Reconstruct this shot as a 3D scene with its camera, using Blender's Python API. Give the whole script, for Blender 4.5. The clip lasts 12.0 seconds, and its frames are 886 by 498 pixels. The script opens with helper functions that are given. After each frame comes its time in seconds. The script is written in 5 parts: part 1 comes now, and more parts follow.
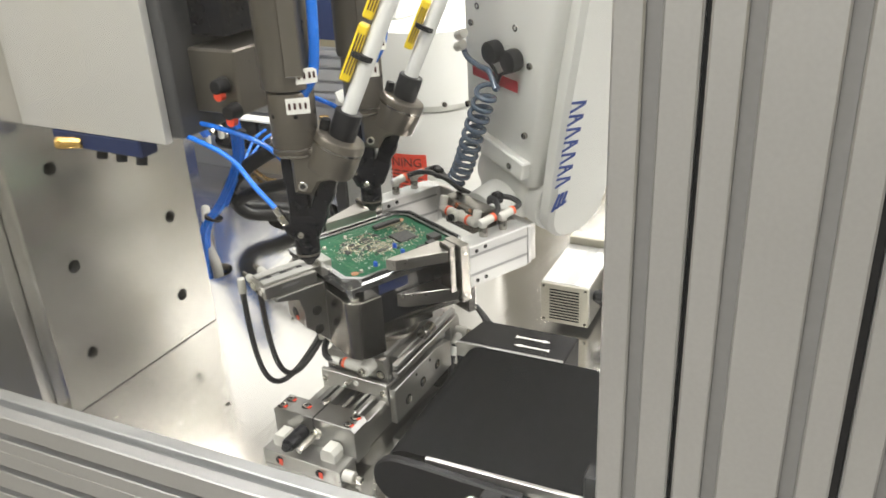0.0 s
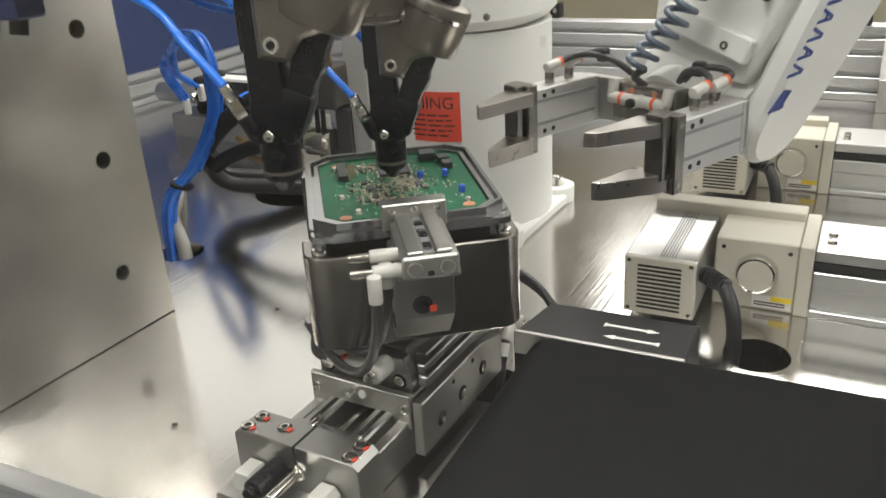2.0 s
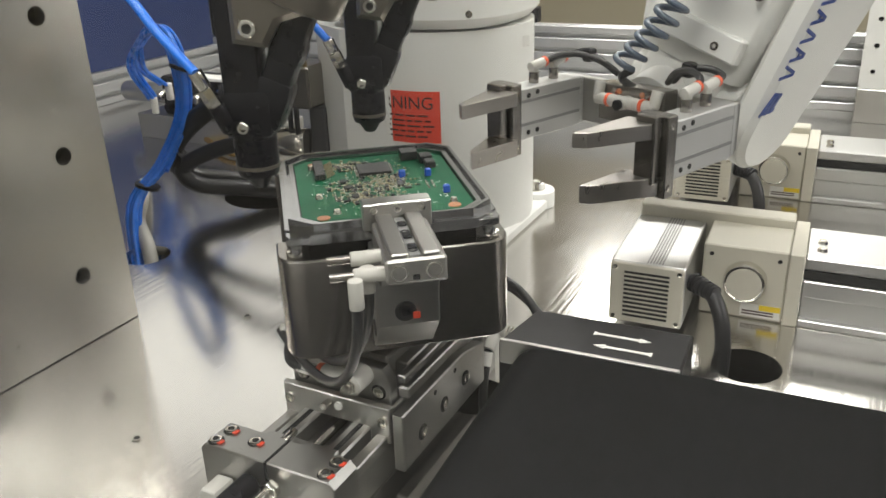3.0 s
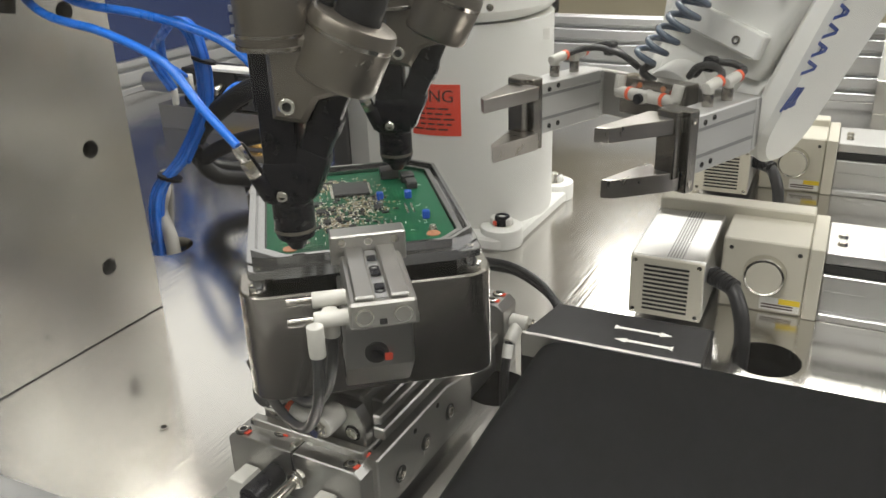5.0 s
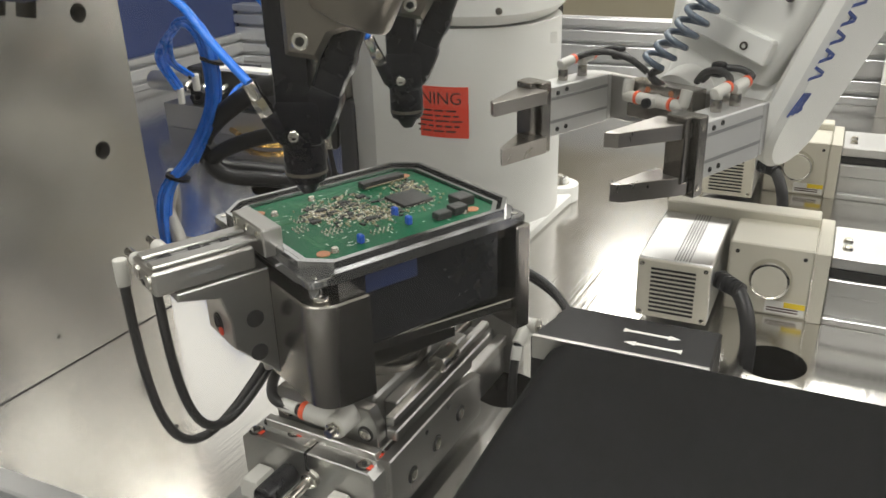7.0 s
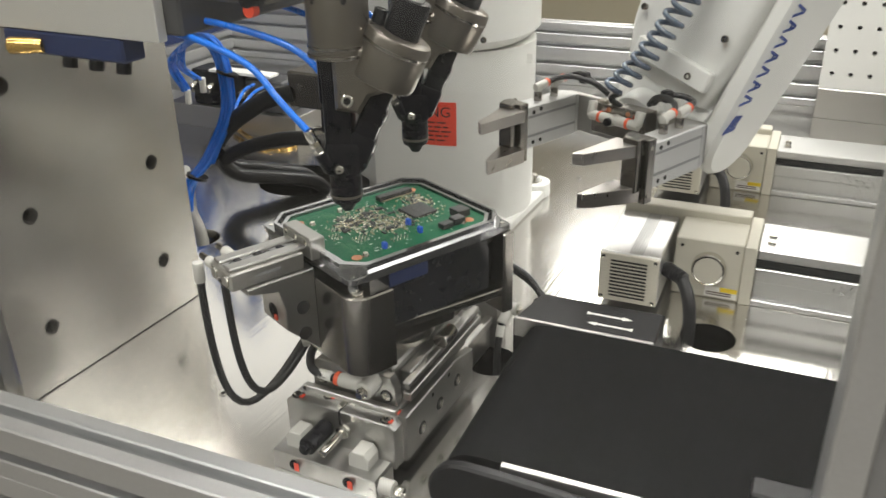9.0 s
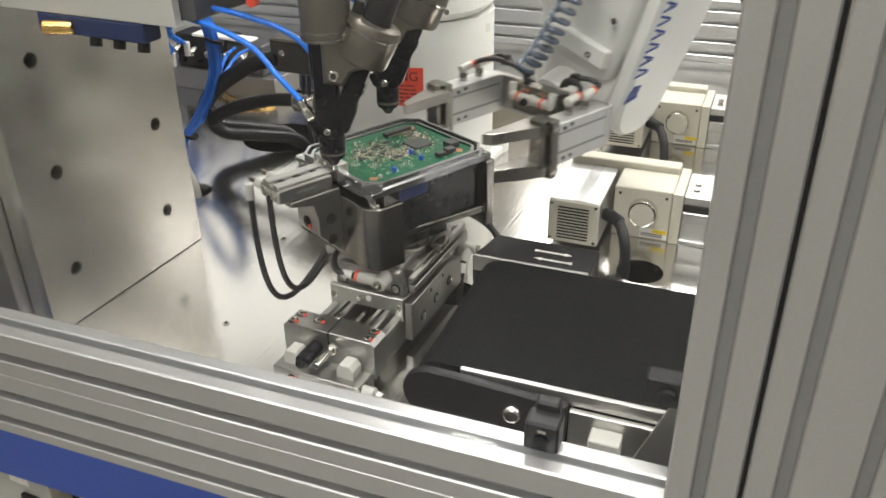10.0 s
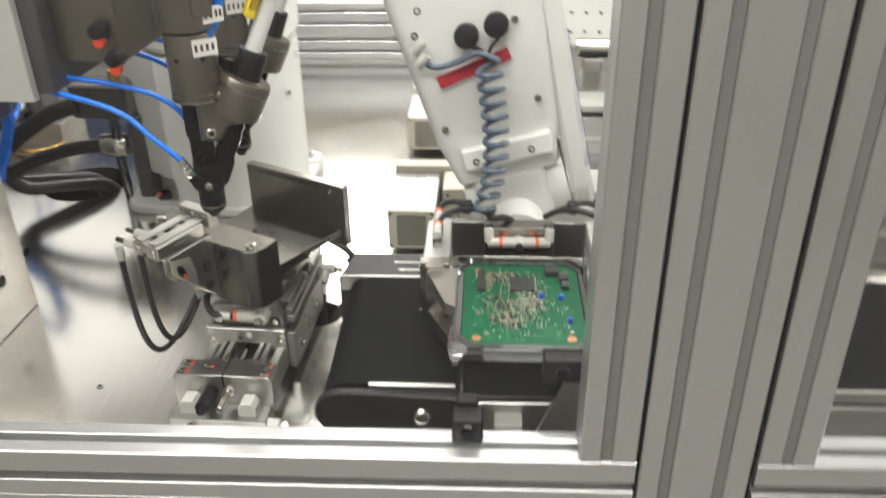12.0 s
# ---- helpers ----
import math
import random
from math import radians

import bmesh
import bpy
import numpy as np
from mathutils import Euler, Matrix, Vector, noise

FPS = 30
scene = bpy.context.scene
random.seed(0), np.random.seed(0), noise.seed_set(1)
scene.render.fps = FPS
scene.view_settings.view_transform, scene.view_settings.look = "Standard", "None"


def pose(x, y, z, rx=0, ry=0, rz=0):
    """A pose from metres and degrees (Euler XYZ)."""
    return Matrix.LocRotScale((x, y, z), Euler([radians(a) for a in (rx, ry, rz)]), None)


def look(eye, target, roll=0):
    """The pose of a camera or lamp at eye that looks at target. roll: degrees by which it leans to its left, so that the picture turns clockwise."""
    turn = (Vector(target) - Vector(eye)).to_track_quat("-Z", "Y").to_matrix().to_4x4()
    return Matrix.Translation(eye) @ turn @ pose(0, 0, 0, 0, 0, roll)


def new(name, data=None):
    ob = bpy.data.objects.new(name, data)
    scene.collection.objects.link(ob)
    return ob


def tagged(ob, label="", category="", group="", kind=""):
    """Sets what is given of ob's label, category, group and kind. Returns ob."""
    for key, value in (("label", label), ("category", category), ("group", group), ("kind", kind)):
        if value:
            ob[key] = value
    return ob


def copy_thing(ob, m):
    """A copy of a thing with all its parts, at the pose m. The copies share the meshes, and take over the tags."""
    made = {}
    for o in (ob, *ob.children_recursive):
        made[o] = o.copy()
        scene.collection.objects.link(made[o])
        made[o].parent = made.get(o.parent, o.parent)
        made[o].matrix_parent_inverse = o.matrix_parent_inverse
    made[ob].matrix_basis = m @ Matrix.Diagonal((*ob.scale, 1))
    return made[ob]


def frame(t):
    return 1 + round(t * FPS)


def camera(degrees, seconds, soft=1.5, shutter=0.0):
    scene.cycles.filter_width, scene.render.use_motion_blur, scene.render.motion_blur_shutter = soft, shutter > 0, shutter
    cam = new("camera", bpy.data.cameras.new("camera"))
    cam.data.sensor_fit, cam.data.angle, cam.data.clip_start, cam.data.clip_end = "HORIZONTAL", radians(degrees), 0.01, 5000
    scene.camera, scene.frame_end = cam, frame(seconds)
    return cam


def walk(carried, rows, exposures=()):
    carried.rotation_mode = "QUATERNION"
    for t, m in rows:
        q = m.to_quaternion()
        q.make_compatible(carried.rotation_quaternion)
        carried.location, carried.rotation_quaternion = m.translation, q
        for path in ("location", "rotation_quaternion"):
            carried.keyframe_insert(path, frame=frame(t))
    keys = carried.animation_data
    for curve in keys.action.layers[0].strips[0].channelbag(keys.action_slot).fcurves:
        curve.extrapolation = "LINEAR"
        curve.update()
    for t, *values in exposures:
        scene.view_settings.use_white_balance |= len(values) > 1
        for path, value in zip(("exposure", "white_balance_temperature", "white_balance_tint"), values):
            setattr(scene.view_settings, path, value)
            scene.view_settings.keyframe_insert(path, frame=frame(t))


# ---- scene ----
cam = camera(55.3, 12.0, 1.5, 0.5)
PATH = [
    (0, (0.055, 0.072, 0.639), (-0.834, 1.642, -0.224), -3.2),
    (0.5, (0.029, 0.075, 0.627), (-0.809, 1.662, -0.257), -2.3),
    (1, (-0.032, 0.142, 0.584), (-0.898, 1.733, -0.264), -3.1),
    (1.5, (-0.086, 0.238, 0.499), (-0.958, 1.853, -0.296), -2.2),
    (2, (-0.116, 0.303, 0.427), (-1.042, 1.885, -0.373), -3.4),
    (2.5, (-0.137, 0.323, 0.41), (-0.998, 1.949, -0.375), -1.7),
    (3, (-0.141, 0.325, 0.41), (-1.005, 1.948, -0.375), -2.0),
    (5, (-0.145, 0.317, 0.417), (-1.033, 1.916, -0.392), -2.2),
    (5.5, (-0.144, 0.316, 0.416), (-1.031, 1.915, -0.396), -2.0),
    (6, (-0.147, 0.316, 0.416), (-1.033, 1.914, -0.397), -1.9),
    (6.5, (-0.152, 0.312, 0.42), (-1.037, 1.913, -0.389), -1.8),
    (8.5, (-0.133, 0.242, 0.469), (-1.001, 1.832, -0.379), -1.7),
    (9, (-0.111, 0.174, 0.513), (-0.92, 1.783, -0.357), -1.0),
    (9.5, (-0.082, 0.108, 0.549), (-0.847, 1.711, -0.37), -1.1),
    (10, (-0.048, 0.05, 0.573), (-0.774, 1.643, -0.395), -0.6),
    (10.5, (-0.025, 0.009, 0.599), (-0.739, 1.594, -0.391), -1.1),
    (11, (-0.003, -0.012, 0.642), (-0.683, 1.575, -0.367), -1.6),
    (11.5, (-0.049, 0.005, 0.644), (-0.537, 1.721, -0.259), 0.7),
    (12, (-0.148, -0.029, 0.635), (-0.337, 1.699, -0.353), -0.8),
]
EXPOSURES = [(0, 0.52), (0.9, 0.48), (1.5, 0.13), (2.5, -0.08), (8.5, -0.13), (9.5, 0.05), (10.5, 0.13), (11, 0.27), (11.5, 0.29), (12, 0.21)]
walk(cam, [(t, look(eye, target, roll)) for t, eye, target, roll in PATH], EXPOSURES)

# ---- light: the hall's ceiling lights, the light bars of the cell, two added fills ----
world = bpy.data.worlds.new("hall_air")
scene.world = world
world.use_nodes = True
world.node_tree.nodes["Background"].inputs[0].default_value = (0.85, 0.92, 1.0, 1)
world.node_tree.nodes["Background"].inputs[1].default_value = 0.25


def area_lamp(name, at, target, w, h, watts, colour=(1, 0.97, 0.92)):
    d = bpy.data.lights.new(name, "AREA")
    d.shape, d.size, d.size_y, d.energy, d.color = "RECTANGLE", w, h, watts, colour
    ob = new(name, d)
    ob.matrix_world = look(at, target)
    return ob


WARM = (1, 0.965, 0.91)
area_lamp("cell_light_bar_back", (-0.35, 1.75, 1.42), (-0.45, 1.2, 0.0), 1.2, 0.16, 24, WARM)
area_lamp("cell_light_bar_front", (-0.5, 0.62, 1.42), (-0.5, 0.9, 0.0), 1.2, 0.12, 14, WARM)
area_lamp("hall_light_front", (-0.6, -1.2, 2.35), (-0.6, -1.0, 0.0), 3.0, 0.5, 70, (1, 0.97, 0.91))
area_lamp("hall_light_back", (-0.75, 4.7, 2.0), (-0.5, 1.3, 0.0), 1.5, 0.5, 30, WARM)
# added fill: brightens walls and floor that the tower reflects
area_lamp("added_fill_east", (2.6, 4.0, 2.5), (2.7, 4.0, 0.0), 3.0, 0.5, 32, (1, 0.97, 0.93))
area_lamp("hall_light_left", (-3.1, 3.7, 2.2), (-0.8, 0.9, 0.0), 1.8, 1.5, 11, (1, 0.97, 0.92))
# added fill from the right, lifts the tower's dark side
area_lamp("added_fill_right", (3.0, 1.6, 2.2), (0.6, 1.0, 0.0), 1.6, 0.6, 55, WARM)


# ---- materials ----
def material(name, colour, rough=0.5, metal=0.0, var=0.08, scale=30.0, fine=300.0, bump=0.05, stretch=(1, 1, 1), rvar=0.1, coat=0.0, emit=0.0, spec=0.5):
    m = bpy.data.materials.new(name)
    m.use_nodes = True
    t = m.node_tree
    n, l = t.nodes, t.links
    p = n["Principled BSDF"]
    tc = n.new("ShaderNodeTexCoord")
    mp = n.new("ShaderNodeMapping")
    mp.inputs["Scale"].default_value = stretch
    l.new(tc.outputs["Object"], mp.inputs[0])
    big, small = n.new("ShaderNodeTexNoise"), n.new("ShaderNodeTexNoise")
    big.inputs["Scale"].default_value, small.inputs["Scale"].default_value = scale, fine
    big.inputs["Detail"].default_value = 4
    small.inputs["Detail"].default_value = 3
    l.new(tc.outputs["Object"], big.inputs["Vector"])
    l.new(mp.outputs[0], small.inputs["Vector"])
    mix = n.new("ShaderNodeMath")
    mix.operation = "ADD"
    l.new(big.outputs[0], mix.inputs[0])
    l.new(small.outputs[0], mix.inputs[1])
    ramp = n.new("ShaderNodeMapRange")
    ramp.inputs[1].default_value, ramp.inputs[2].default_value = 0.6, 1.4
    ramp.inputs[3].default_value, ramp.inputs[4].default_value = 1 - var, 1 + var
    l.new(mix.outputs[0], ramp.inputs[0])
    mul = n.new("ShaderNodeVectorMath")
    mul.operation = "SCALE"
    mul.inputs[0].default_value = colour
    l.new(ramp.outputs[0], mul.inputs["Scale"])
    l.new(mul.outputs[0], p.inputs["Base Color"])
    rr = n.new("ShaderNodeMapRange")
    rr.inputs[1].default_value, rr.inputs[2].default_value = 0.6, 1.4
    rr.inputs[3].default_value, rr.inputs[4].default_value = max(rough - rvar, 0.03), min(rough + rvar, 1)
    l.new(mix.outputs[0], rr.inputs[0])
    l.new(rr.outputs[0], p.inputs["Roughness"])
    p.inputs["Metallic"].default_value = metal
    p.inputs["Specular IOR Level"].default_value = spec
    p.inputs["Coat Weight"].default_value = coat
    if bump:
        b = n.new("ShaderNodeBump")
        b.inputs["Strength"].default_value = bump
        b.inputs["Distance"].default_value = 0.0006
        l.new(small.outputs[0], b.inputs["Height"])
        l.new(b.outputs[0], p.inputs["Normal"])
    if emit:
        p.inputs["Emission Color"].default_value = (*colour, 1)
        p.inputs["Emission Strength"].default_value = emit
    return m


def brushed_plate():
    """Rolled aluminium: long soft streaks, cloudy rub marks and fine crossed scratches."""
    m = material("brushed_plate", (0.66, 0.645, 0.62), 0.17, 1.0, 0.05, 5, 18, 0.0, (26, 1, 1), 0.07)
    n, l = m.node_tree.nodes, m.node_tree.links
    p = n["Principled BSDF"]
    tc = n.new("ShaderNodeTexCoord")
    height = None
    for turn, along, across, gain in ((3, 3, 230, 0.6), (-14, 5, 330, 0.45), (24, 4, 290, 0.45)):
        mp, no = n.new("ShaderNodeMapping"), n.new("ShaderNodeTexNoise")
        mp.inputs["Rotation"].default_value = (0, 0, radians(turn))
        mp.inputs["Scale"].default_value = (across, along, 1)
        no.inputs["Scale"].default_value = 1.0
        no.inputs["Detail"].default_value = 3
        l.new(tc.outputs["Object"], mp.inputs[0])
        l.new(mp.outputs[0], no.inputs["Vector"])
        k = n.new("ShaderNodeMath")
        k.operation = "MULTIPLY_ADD"
        k.inputs[1].default_value = gain
        k.inputs[2].default_value = 0.0
        l.new(no.outputs[0], k.inputs[0])
        if height is not None:
            l.new(height, k.inputs[2])
        height = k.outputs[0]
    b = n.new("ShaderNodeBump")
    b.inputs["Strength"].default_value = 0.21
    b.inputs["Distance"].default_value = 0.0008
    l.new(height, b.inputs["Height"])
    l.new(b.outputs[0], p.inputs["Normal"])
    return m


M_PLATE = brushed_plate()
M_BOXAL = material("ground_aluminium", (0.70, 0.68, 0.645), 0.20, 0.90, 0.03, 4, 60, 0.004, (1, 1, 0.06), 0.02)
M_STEEL = material("machined_steel", (0.345, 0.325, 0.30), 0.23, 1.0, 0.03, 12, 60, 0.008, (1, 4, 1), 0.03)
M_FINGER = material("ground_finger_steel", (0.46, 0.435, 0.405), 0.30, 1.0, 0.04, 20, 80, 0.01, (1, 4, 1), 0.04)
M_SLIDE = material("anodised_aluminium", (0.52, 0.51, 0.49), 0.36, 1.0, 0.06, 25, 500, 0.03, (1, 1, 1), 0.08)
M_CARRIAGE = material("grey_anodised_slide", (0.45, 0.445, 0.43), 0.34, 1.0, 0.07, 25, 500, 0.03, (1, 1, 1), 0.08)
M_PROFILE = material("extruded_aluminium", (0.595, 0.60, 0.605), 0.38, 0.85, 0.05, 6, 300, 0.02, (1, 1, 1), 0.06)
M_GRIP = material("light_anodised_gripper", (0.60, 0.60, 0.59), 0.42, 0.6, 0.05, 25, 500, 0.03, (1, 1, 1), 0.06)
M_COVER_STRIP = material("grey_slot_cover", (0.24, 0.24, 0.24), 0.5, 0.2, 0.06, 8, 200, 0.01)
M_SLOT = material("profile_slot", (0.33, 0.33, 0.33), 0.5, 0.7, 0.08, 10, 200, 0.02)
M_WHITE = material("white_robot_paint", (0.80, 0.80, 0.77), 0.38, 0.0, 0.03, 8, 200, 0.03, rvar=0.05, coat=0.1)
M_CREAM = material("cream_motor_paint", (0.60, 0.57, 0.48), 0.5, 0.0, 0.05, 20, 600, 0.08)
M_SILVER = material("silver_cover", (0.60, 0.60, 0.59), 0.35, 0.9, 0.05, 15, 500, 0.03)
M_BLACK = material("black_plastic", (0.014, 0.014, 0.016), 0.38, 0.0, 0.25, 40, 200, 0.01, spec=0.25)
M_RUBBER = material("black_rubber_hose", (0.02, 0.02, 0.022), 0.42, 0.0, 0.2, 40, 400, 0.05)
M_BELT = material("conveyor_belt", (0.0075, 0.008, 0.0088), 0.60, 0.0, 0.5, 5, 40, 0.0, rvar=0.12, spec=0.035)
# near-black that paints the shade inside holes, slots and joints
M_DARK = material("hole_shade", (0.012, 0.012, 0.012), 0.7, 0.0, 0.1, 20, 100, 0.0)
M_BLUE_TUBE = material("blue_air_tube", (0.01, 0.17, 0.75), 0.28, 0.0, 0.12, 40, 300, 0.0)
M_BLUE = material("dark_blue_panel", (0.013, 0.027, 0.098), 0.5, 0.0, 0.1, 3, 100, 0.02)
M_BLUE_TRIM = material("blue_beam_paint", (0.03, 0.075, 0.36), 0.45, 0.0, 0.08, 5, 200, 0.02)
M_NICKEL = material("nickel_screw", (0.70, 0.68, 0.63), 0.18, 1.0, 0.05, 60, 500, 0.0)
M_BRASS = material("brass_fitting", (0.78, 0.50, 0.16), 0.25, 1.0, 0.05, 60, 500, 0.0)
M_FITTING = material("white_push_fitting", (0.56, 0.55, 0.51), 0.4, 0.0, 0.04, 60, 300, 0.0)
M_RED = material("red_paint_mark", (0.75, 0.07, 0.03), 0.45, 0.0, 0.15, 90, 300, 0.0)
M_LABEL_RED = material("red_warning_label", (0.80, 0.075, 0.04), 0.5, 0.0, 0.03, 20, 200, 0.0)
M_LABEL_DARKRED = material("dark_red_label", (0.42, 0.02, 0.035), 0.5, 0.0, 0.05, 20, 200, 0.0)
M_INK = material("black_ink", (0.05, 0.015, 0.012), 0.6, 0.0, 0.1, 50, 200, 0.0)
M_LOGO = material("dark_blue_print", (0.015, 0.05, 0.26), 0.5, 0.0, 0.05, 50, 200, 0.0)
M_GREEN = material("green_button", (0.02, 0.12, 0.06), 0.45, 0.0, 0.05, 30, 200, 0.0)
M_YELLOW = material("yellow_label", (0.85, 0.62, 0.02), 0.45, 0.0, 0.05, 30, 200, 0.0)
M_LABEL = material("white_label", (0.82, 0.81, 0.77), 0.5, 0.0, 0.03, 30, 200, 0.0)
M_TOOL = material("taupe_anodised_tool", (0.20, 0.18, 0.155), 0.34, 0.8, 0.07, 30, 500, 0.03)
M_BLACK_STEEL = material("black_oxide_steel", (0.006, 0.006, 0.009), 0.30, 0.0, 0.3, 40, 200, 0.0, spec=0.22)
M_GREY_TOWER = material("dark_grey_slide", (0.10, 0.10, 0.105), 0.45, 0.5, 0.1, 15, 300, 0.03)
M_HOSE = material("milky_feed_hose", (0.74, 0.74, 0.72), 0.3, 0.0, 0.03, 30, 300, 0.0)
M_RIM = material("die_cast_rim", (0.36, 0.36, 0.365), 0.11, 0.9, 0.06, 40, 300, 0.04)
M_CASE = material("black_case", (0.014, 0.015, 0.018), 0.2, 0.0, 0.2, 20, 120, 0.004, spec=0.4)
M_COIL = material("smoky_coil_tube", (0.09, 0.12, 0.17), 0.2, 0.0, 0.15, 60, 300, 0.0, coat=0.4)
M_ORANGE = material("orange_release_ring", (0.85, 0.13, 0.05), 0.45, 0.0, 0.05, 50, 300, 0.0)
M_CHIP = material("black_chip", (0.03, 0.03, 0.03), 0.5, 0.0, 0.1, 50, 300, 0.0)
M_TIN = material("solder_tin", (0.75, 0.73, 0.66), 0.25, 1.0, 0.1, 200, 600, 0.0)
M_GOLD = material("tan_components", (0.42, 0.36, 0.24), 0.4, 0.3, 0.3, 300, 900, 0.0)
M_BLUE_CAP = material("blue_capacitor", (0.02, 0.10, 0.55), 0.35, 0.0, 0.1, 50, 300, 0.0)
M_COPPER = material("copper_ring", (0.55, 0.24, 0.13), 0.35, 0.5, 0.1, 50, 300, 0.0)
M_COVER = material("satin_cover_sheet", (0.74, 0.73, 0.71), 0.42, 0.55, 0.05, 5, 60, 0.04, (1, 1, 10), 0.06)
M_WALL = material("cream_hall_wall", (0.72, 0.66, 0.50), 0.75, 0.0, 0.04, 2, 40, 0.05)
M_FLOOR = material("beige_hall_floor", (0.35, 0.34, 0.32), 0.4, 0.0, 0.08, 2, 40, 0.03)
M_CEIL = material("white_hall_ceiling", (0.75, 0.75, 0.73), 0.8, 0.0, 0.03, 2, 40, 0.03)
M_CABINET = material("light_grey_cabinet", (0.45, 0.45, 0.42), 0.5, 0.1, 0.05, 6, 200, 0.03)


def pcb_material():
    m = material("green_solder_mask", (0.004, 0.075, 0.036), 0.36, 0.0, 0.12, 60, 400, 0.02, coat=0.0, spec=0.16)
    n, l = m.node_tree.nodes, m.node_tree.links
    p = n["Principled BSDF"]
    tc = n.new("ShaderNodeTexCoord")
    br = n.new("ShaderNodeTexBrick")
    br.inputs["Scale"].default_value = 260
    br.inputs["Mortar Size"].default_value = 0.04
    br.inputs["Color1"].default_value = (0.004, 0.072, 0.034, 1)
    br.inputs["Color2"].default_value = (0.005, 0.090, 0.042, 1)
    br.inputs["Mortar"].default_value = (0.009, 0.125, 0.056, 1)
    l.new(tc.outputs["Object"], br.inputs[0])
    l.new(br.outputs[0], p.inputs["Base Color"])
    return m


M_PCB = pcb_material()
M_TRACE = material("masked_copper_trace", (0.02, 0.16, 0.06), 0.35, 0.0, 0.1, 60, 300, 0.0)


def glass_material():
    m = bpy.data.materials.new("clear_acrylic")
    m.use_nodes = True
    n, l = m.node_tree.nodes, m.node_tree.links
    n.remove(n["Principled BSDF"])
    out = n["Material Output"]
    tr, gl, fr, mx = n.new("ShaderNodeBsdfTransparent"), n.new("ShaderNodeBsdfGlossy"), n.new("ShaderNodeLayerWeight"), n.new("ShaderNodeMixShader")
    tr.inputs[0].default_value = (0.97, 0.98, 0.98, 1)
    gl.inputs["Roughness"].default_value = 0.02
    pw, sc = n.new("ShaderNodeMath"), n.new("ShaderNodeMath")
    pw.operation, sc.operation = "POWER", "MULTIPLY_ADD"
    pw.inputs[1].default_value = 5.0
    sc.inputs[1].default_value, sc.inputs[2].default_value = 0.9, 0.03
    l.new(fr.outputs["Facing"], pw.inputs[0])
    l.new(pw.outputs[0], sc.inputs[0])
    l.new(sc.outputs[0], mx.inputs[0])
    l.new(tr.outputs[0], mx.inputs[1])
    l.new(gl.outputs[0], mx.inputs[2])
    l.new(mx.outputs[0], out.inputs[0])
    return m


M_GLASS = glass_material()


# ---- mesh helpers ----
def join(bm, tmp, m=None):
    if m is not None:
        bmesh.ops.transform(tmp, matrix=m, verts=tmp.verts)
    me = bpy.data.meshes.new("tmp")
    tmp.to_mesh(me)
    tmp.free()
    bm.from_mesh(me)
    bpy.data.meshes.remove(me)
    return bm


def box(lo, hi, bev=0.0008, m=None, bm=None, seg=1):
    bm = bm or bmesh.new()
    tmp = bmesh.new()
    bmesh.ops.create_cube(tmp, size=1.0)
    size = [hi[i] - lo[i] for i in range(3)]
    mid = [(hi[i] + lo[i]) / 2 for i in range(3)]
    bmesh.ops.transform(tmp, matrix=Matrix.Translation(mid) @ Matrix.Diagonal((*size, 1)), verts=tmp.verts)
    if bev:
        bmesh.ops.bevel(tmp, geom=tmp.edges[:], offset=min(bev, min(size) * 0.45), segments=seg, affect="EDGES", profile=0.5)
    return join(bm, tmp, m)


def cyl(a, b, r, r2=None, n=20, bm=None, bev=0.0):
    bm = bm or bmesh.new()
    tmp = bmesh.new()
    a, b = Vector(a), Vector(b)
    d = b - a
    bmesh.ops.create_cone(tmp, cap_ends=True, segments=n, radius1=r, radius2=r if r2 is None else r2, depth=d.length)
    if bev:
        bmesh.ops.bevel(tmp, geom=[e for e in tmp.edges if len(e.link_faces) == 2 and any(len(f.verts) > 4 for f in e.link_faces)], offset=bev, segments=2, affect="EDGES", profile=0.5)
    return join(bm, tmp, Matrix.Translation((a + b) / 2) @ d.to_track_quat("Z", "Y").to_matrix().to_4x4())


def prism(pts, z0, z1, m=None, bm=None, bev=0.0, holes=()):
    """A flat outline with optional round holes (x, y, r), raised from z0 to z1."""
    bm = bm or bmesh.new()
    tmp = bmesh.new()

    def loop(ring):
        vs = [tmp.verts.new((x, y, z1)) for x, y in ring]
        return [tmp.edges.new((vs[i], vs[(i + 1) % len(vs)])) for i in range(len(vs))]
    edges = loop(pts)
    for x, y, r in holes:
        edges += loop([(x + r * math.cos(k * math.tau / 20), y + r * math.sin(k * math.tau / 20)) for k in range(20)])
    if holes:
        bmesh.ops.triangle_fill(tmp, edges=edges, use_beauty=True)
    else:
        tmp.faces.new([e.verts[0] for e in edges])
    bmesh.ops.recalc_face_normals(tmp, faces=tmp.faces[:])
    if tmp.faces[0].normal.z < 0:
        bmesh.ops.reverse_faces(tmp, faces=tmp.faces[:])
    r = bmesh.ops.extrude_face_region(tmp, geom=tmp.faces[:])
    low = [v for v in r["geom"] if isinstance(v, bmesh.types.BMVert)]
    bmesh.ops.translate(tmp, verts=low, vec=(0, 0, z0 - z1))
    bmesh.ops.recalc_face_normals(tmp, faces=tmp.faces[:])
    if bev:
        es = [e for e in tmp.edges if len(e.link_faces) == 2 and e.calc_face_angle(0) > 0.9 and abs(e.verts[0].co.z - e.verts[1].co.z) < 1e-6]
        bmesh.ops.bevel(tmp, geom=es, offset=bev, segments=1, affect="EDGES", profile=0.5)
    return join(bm, tmp, m)


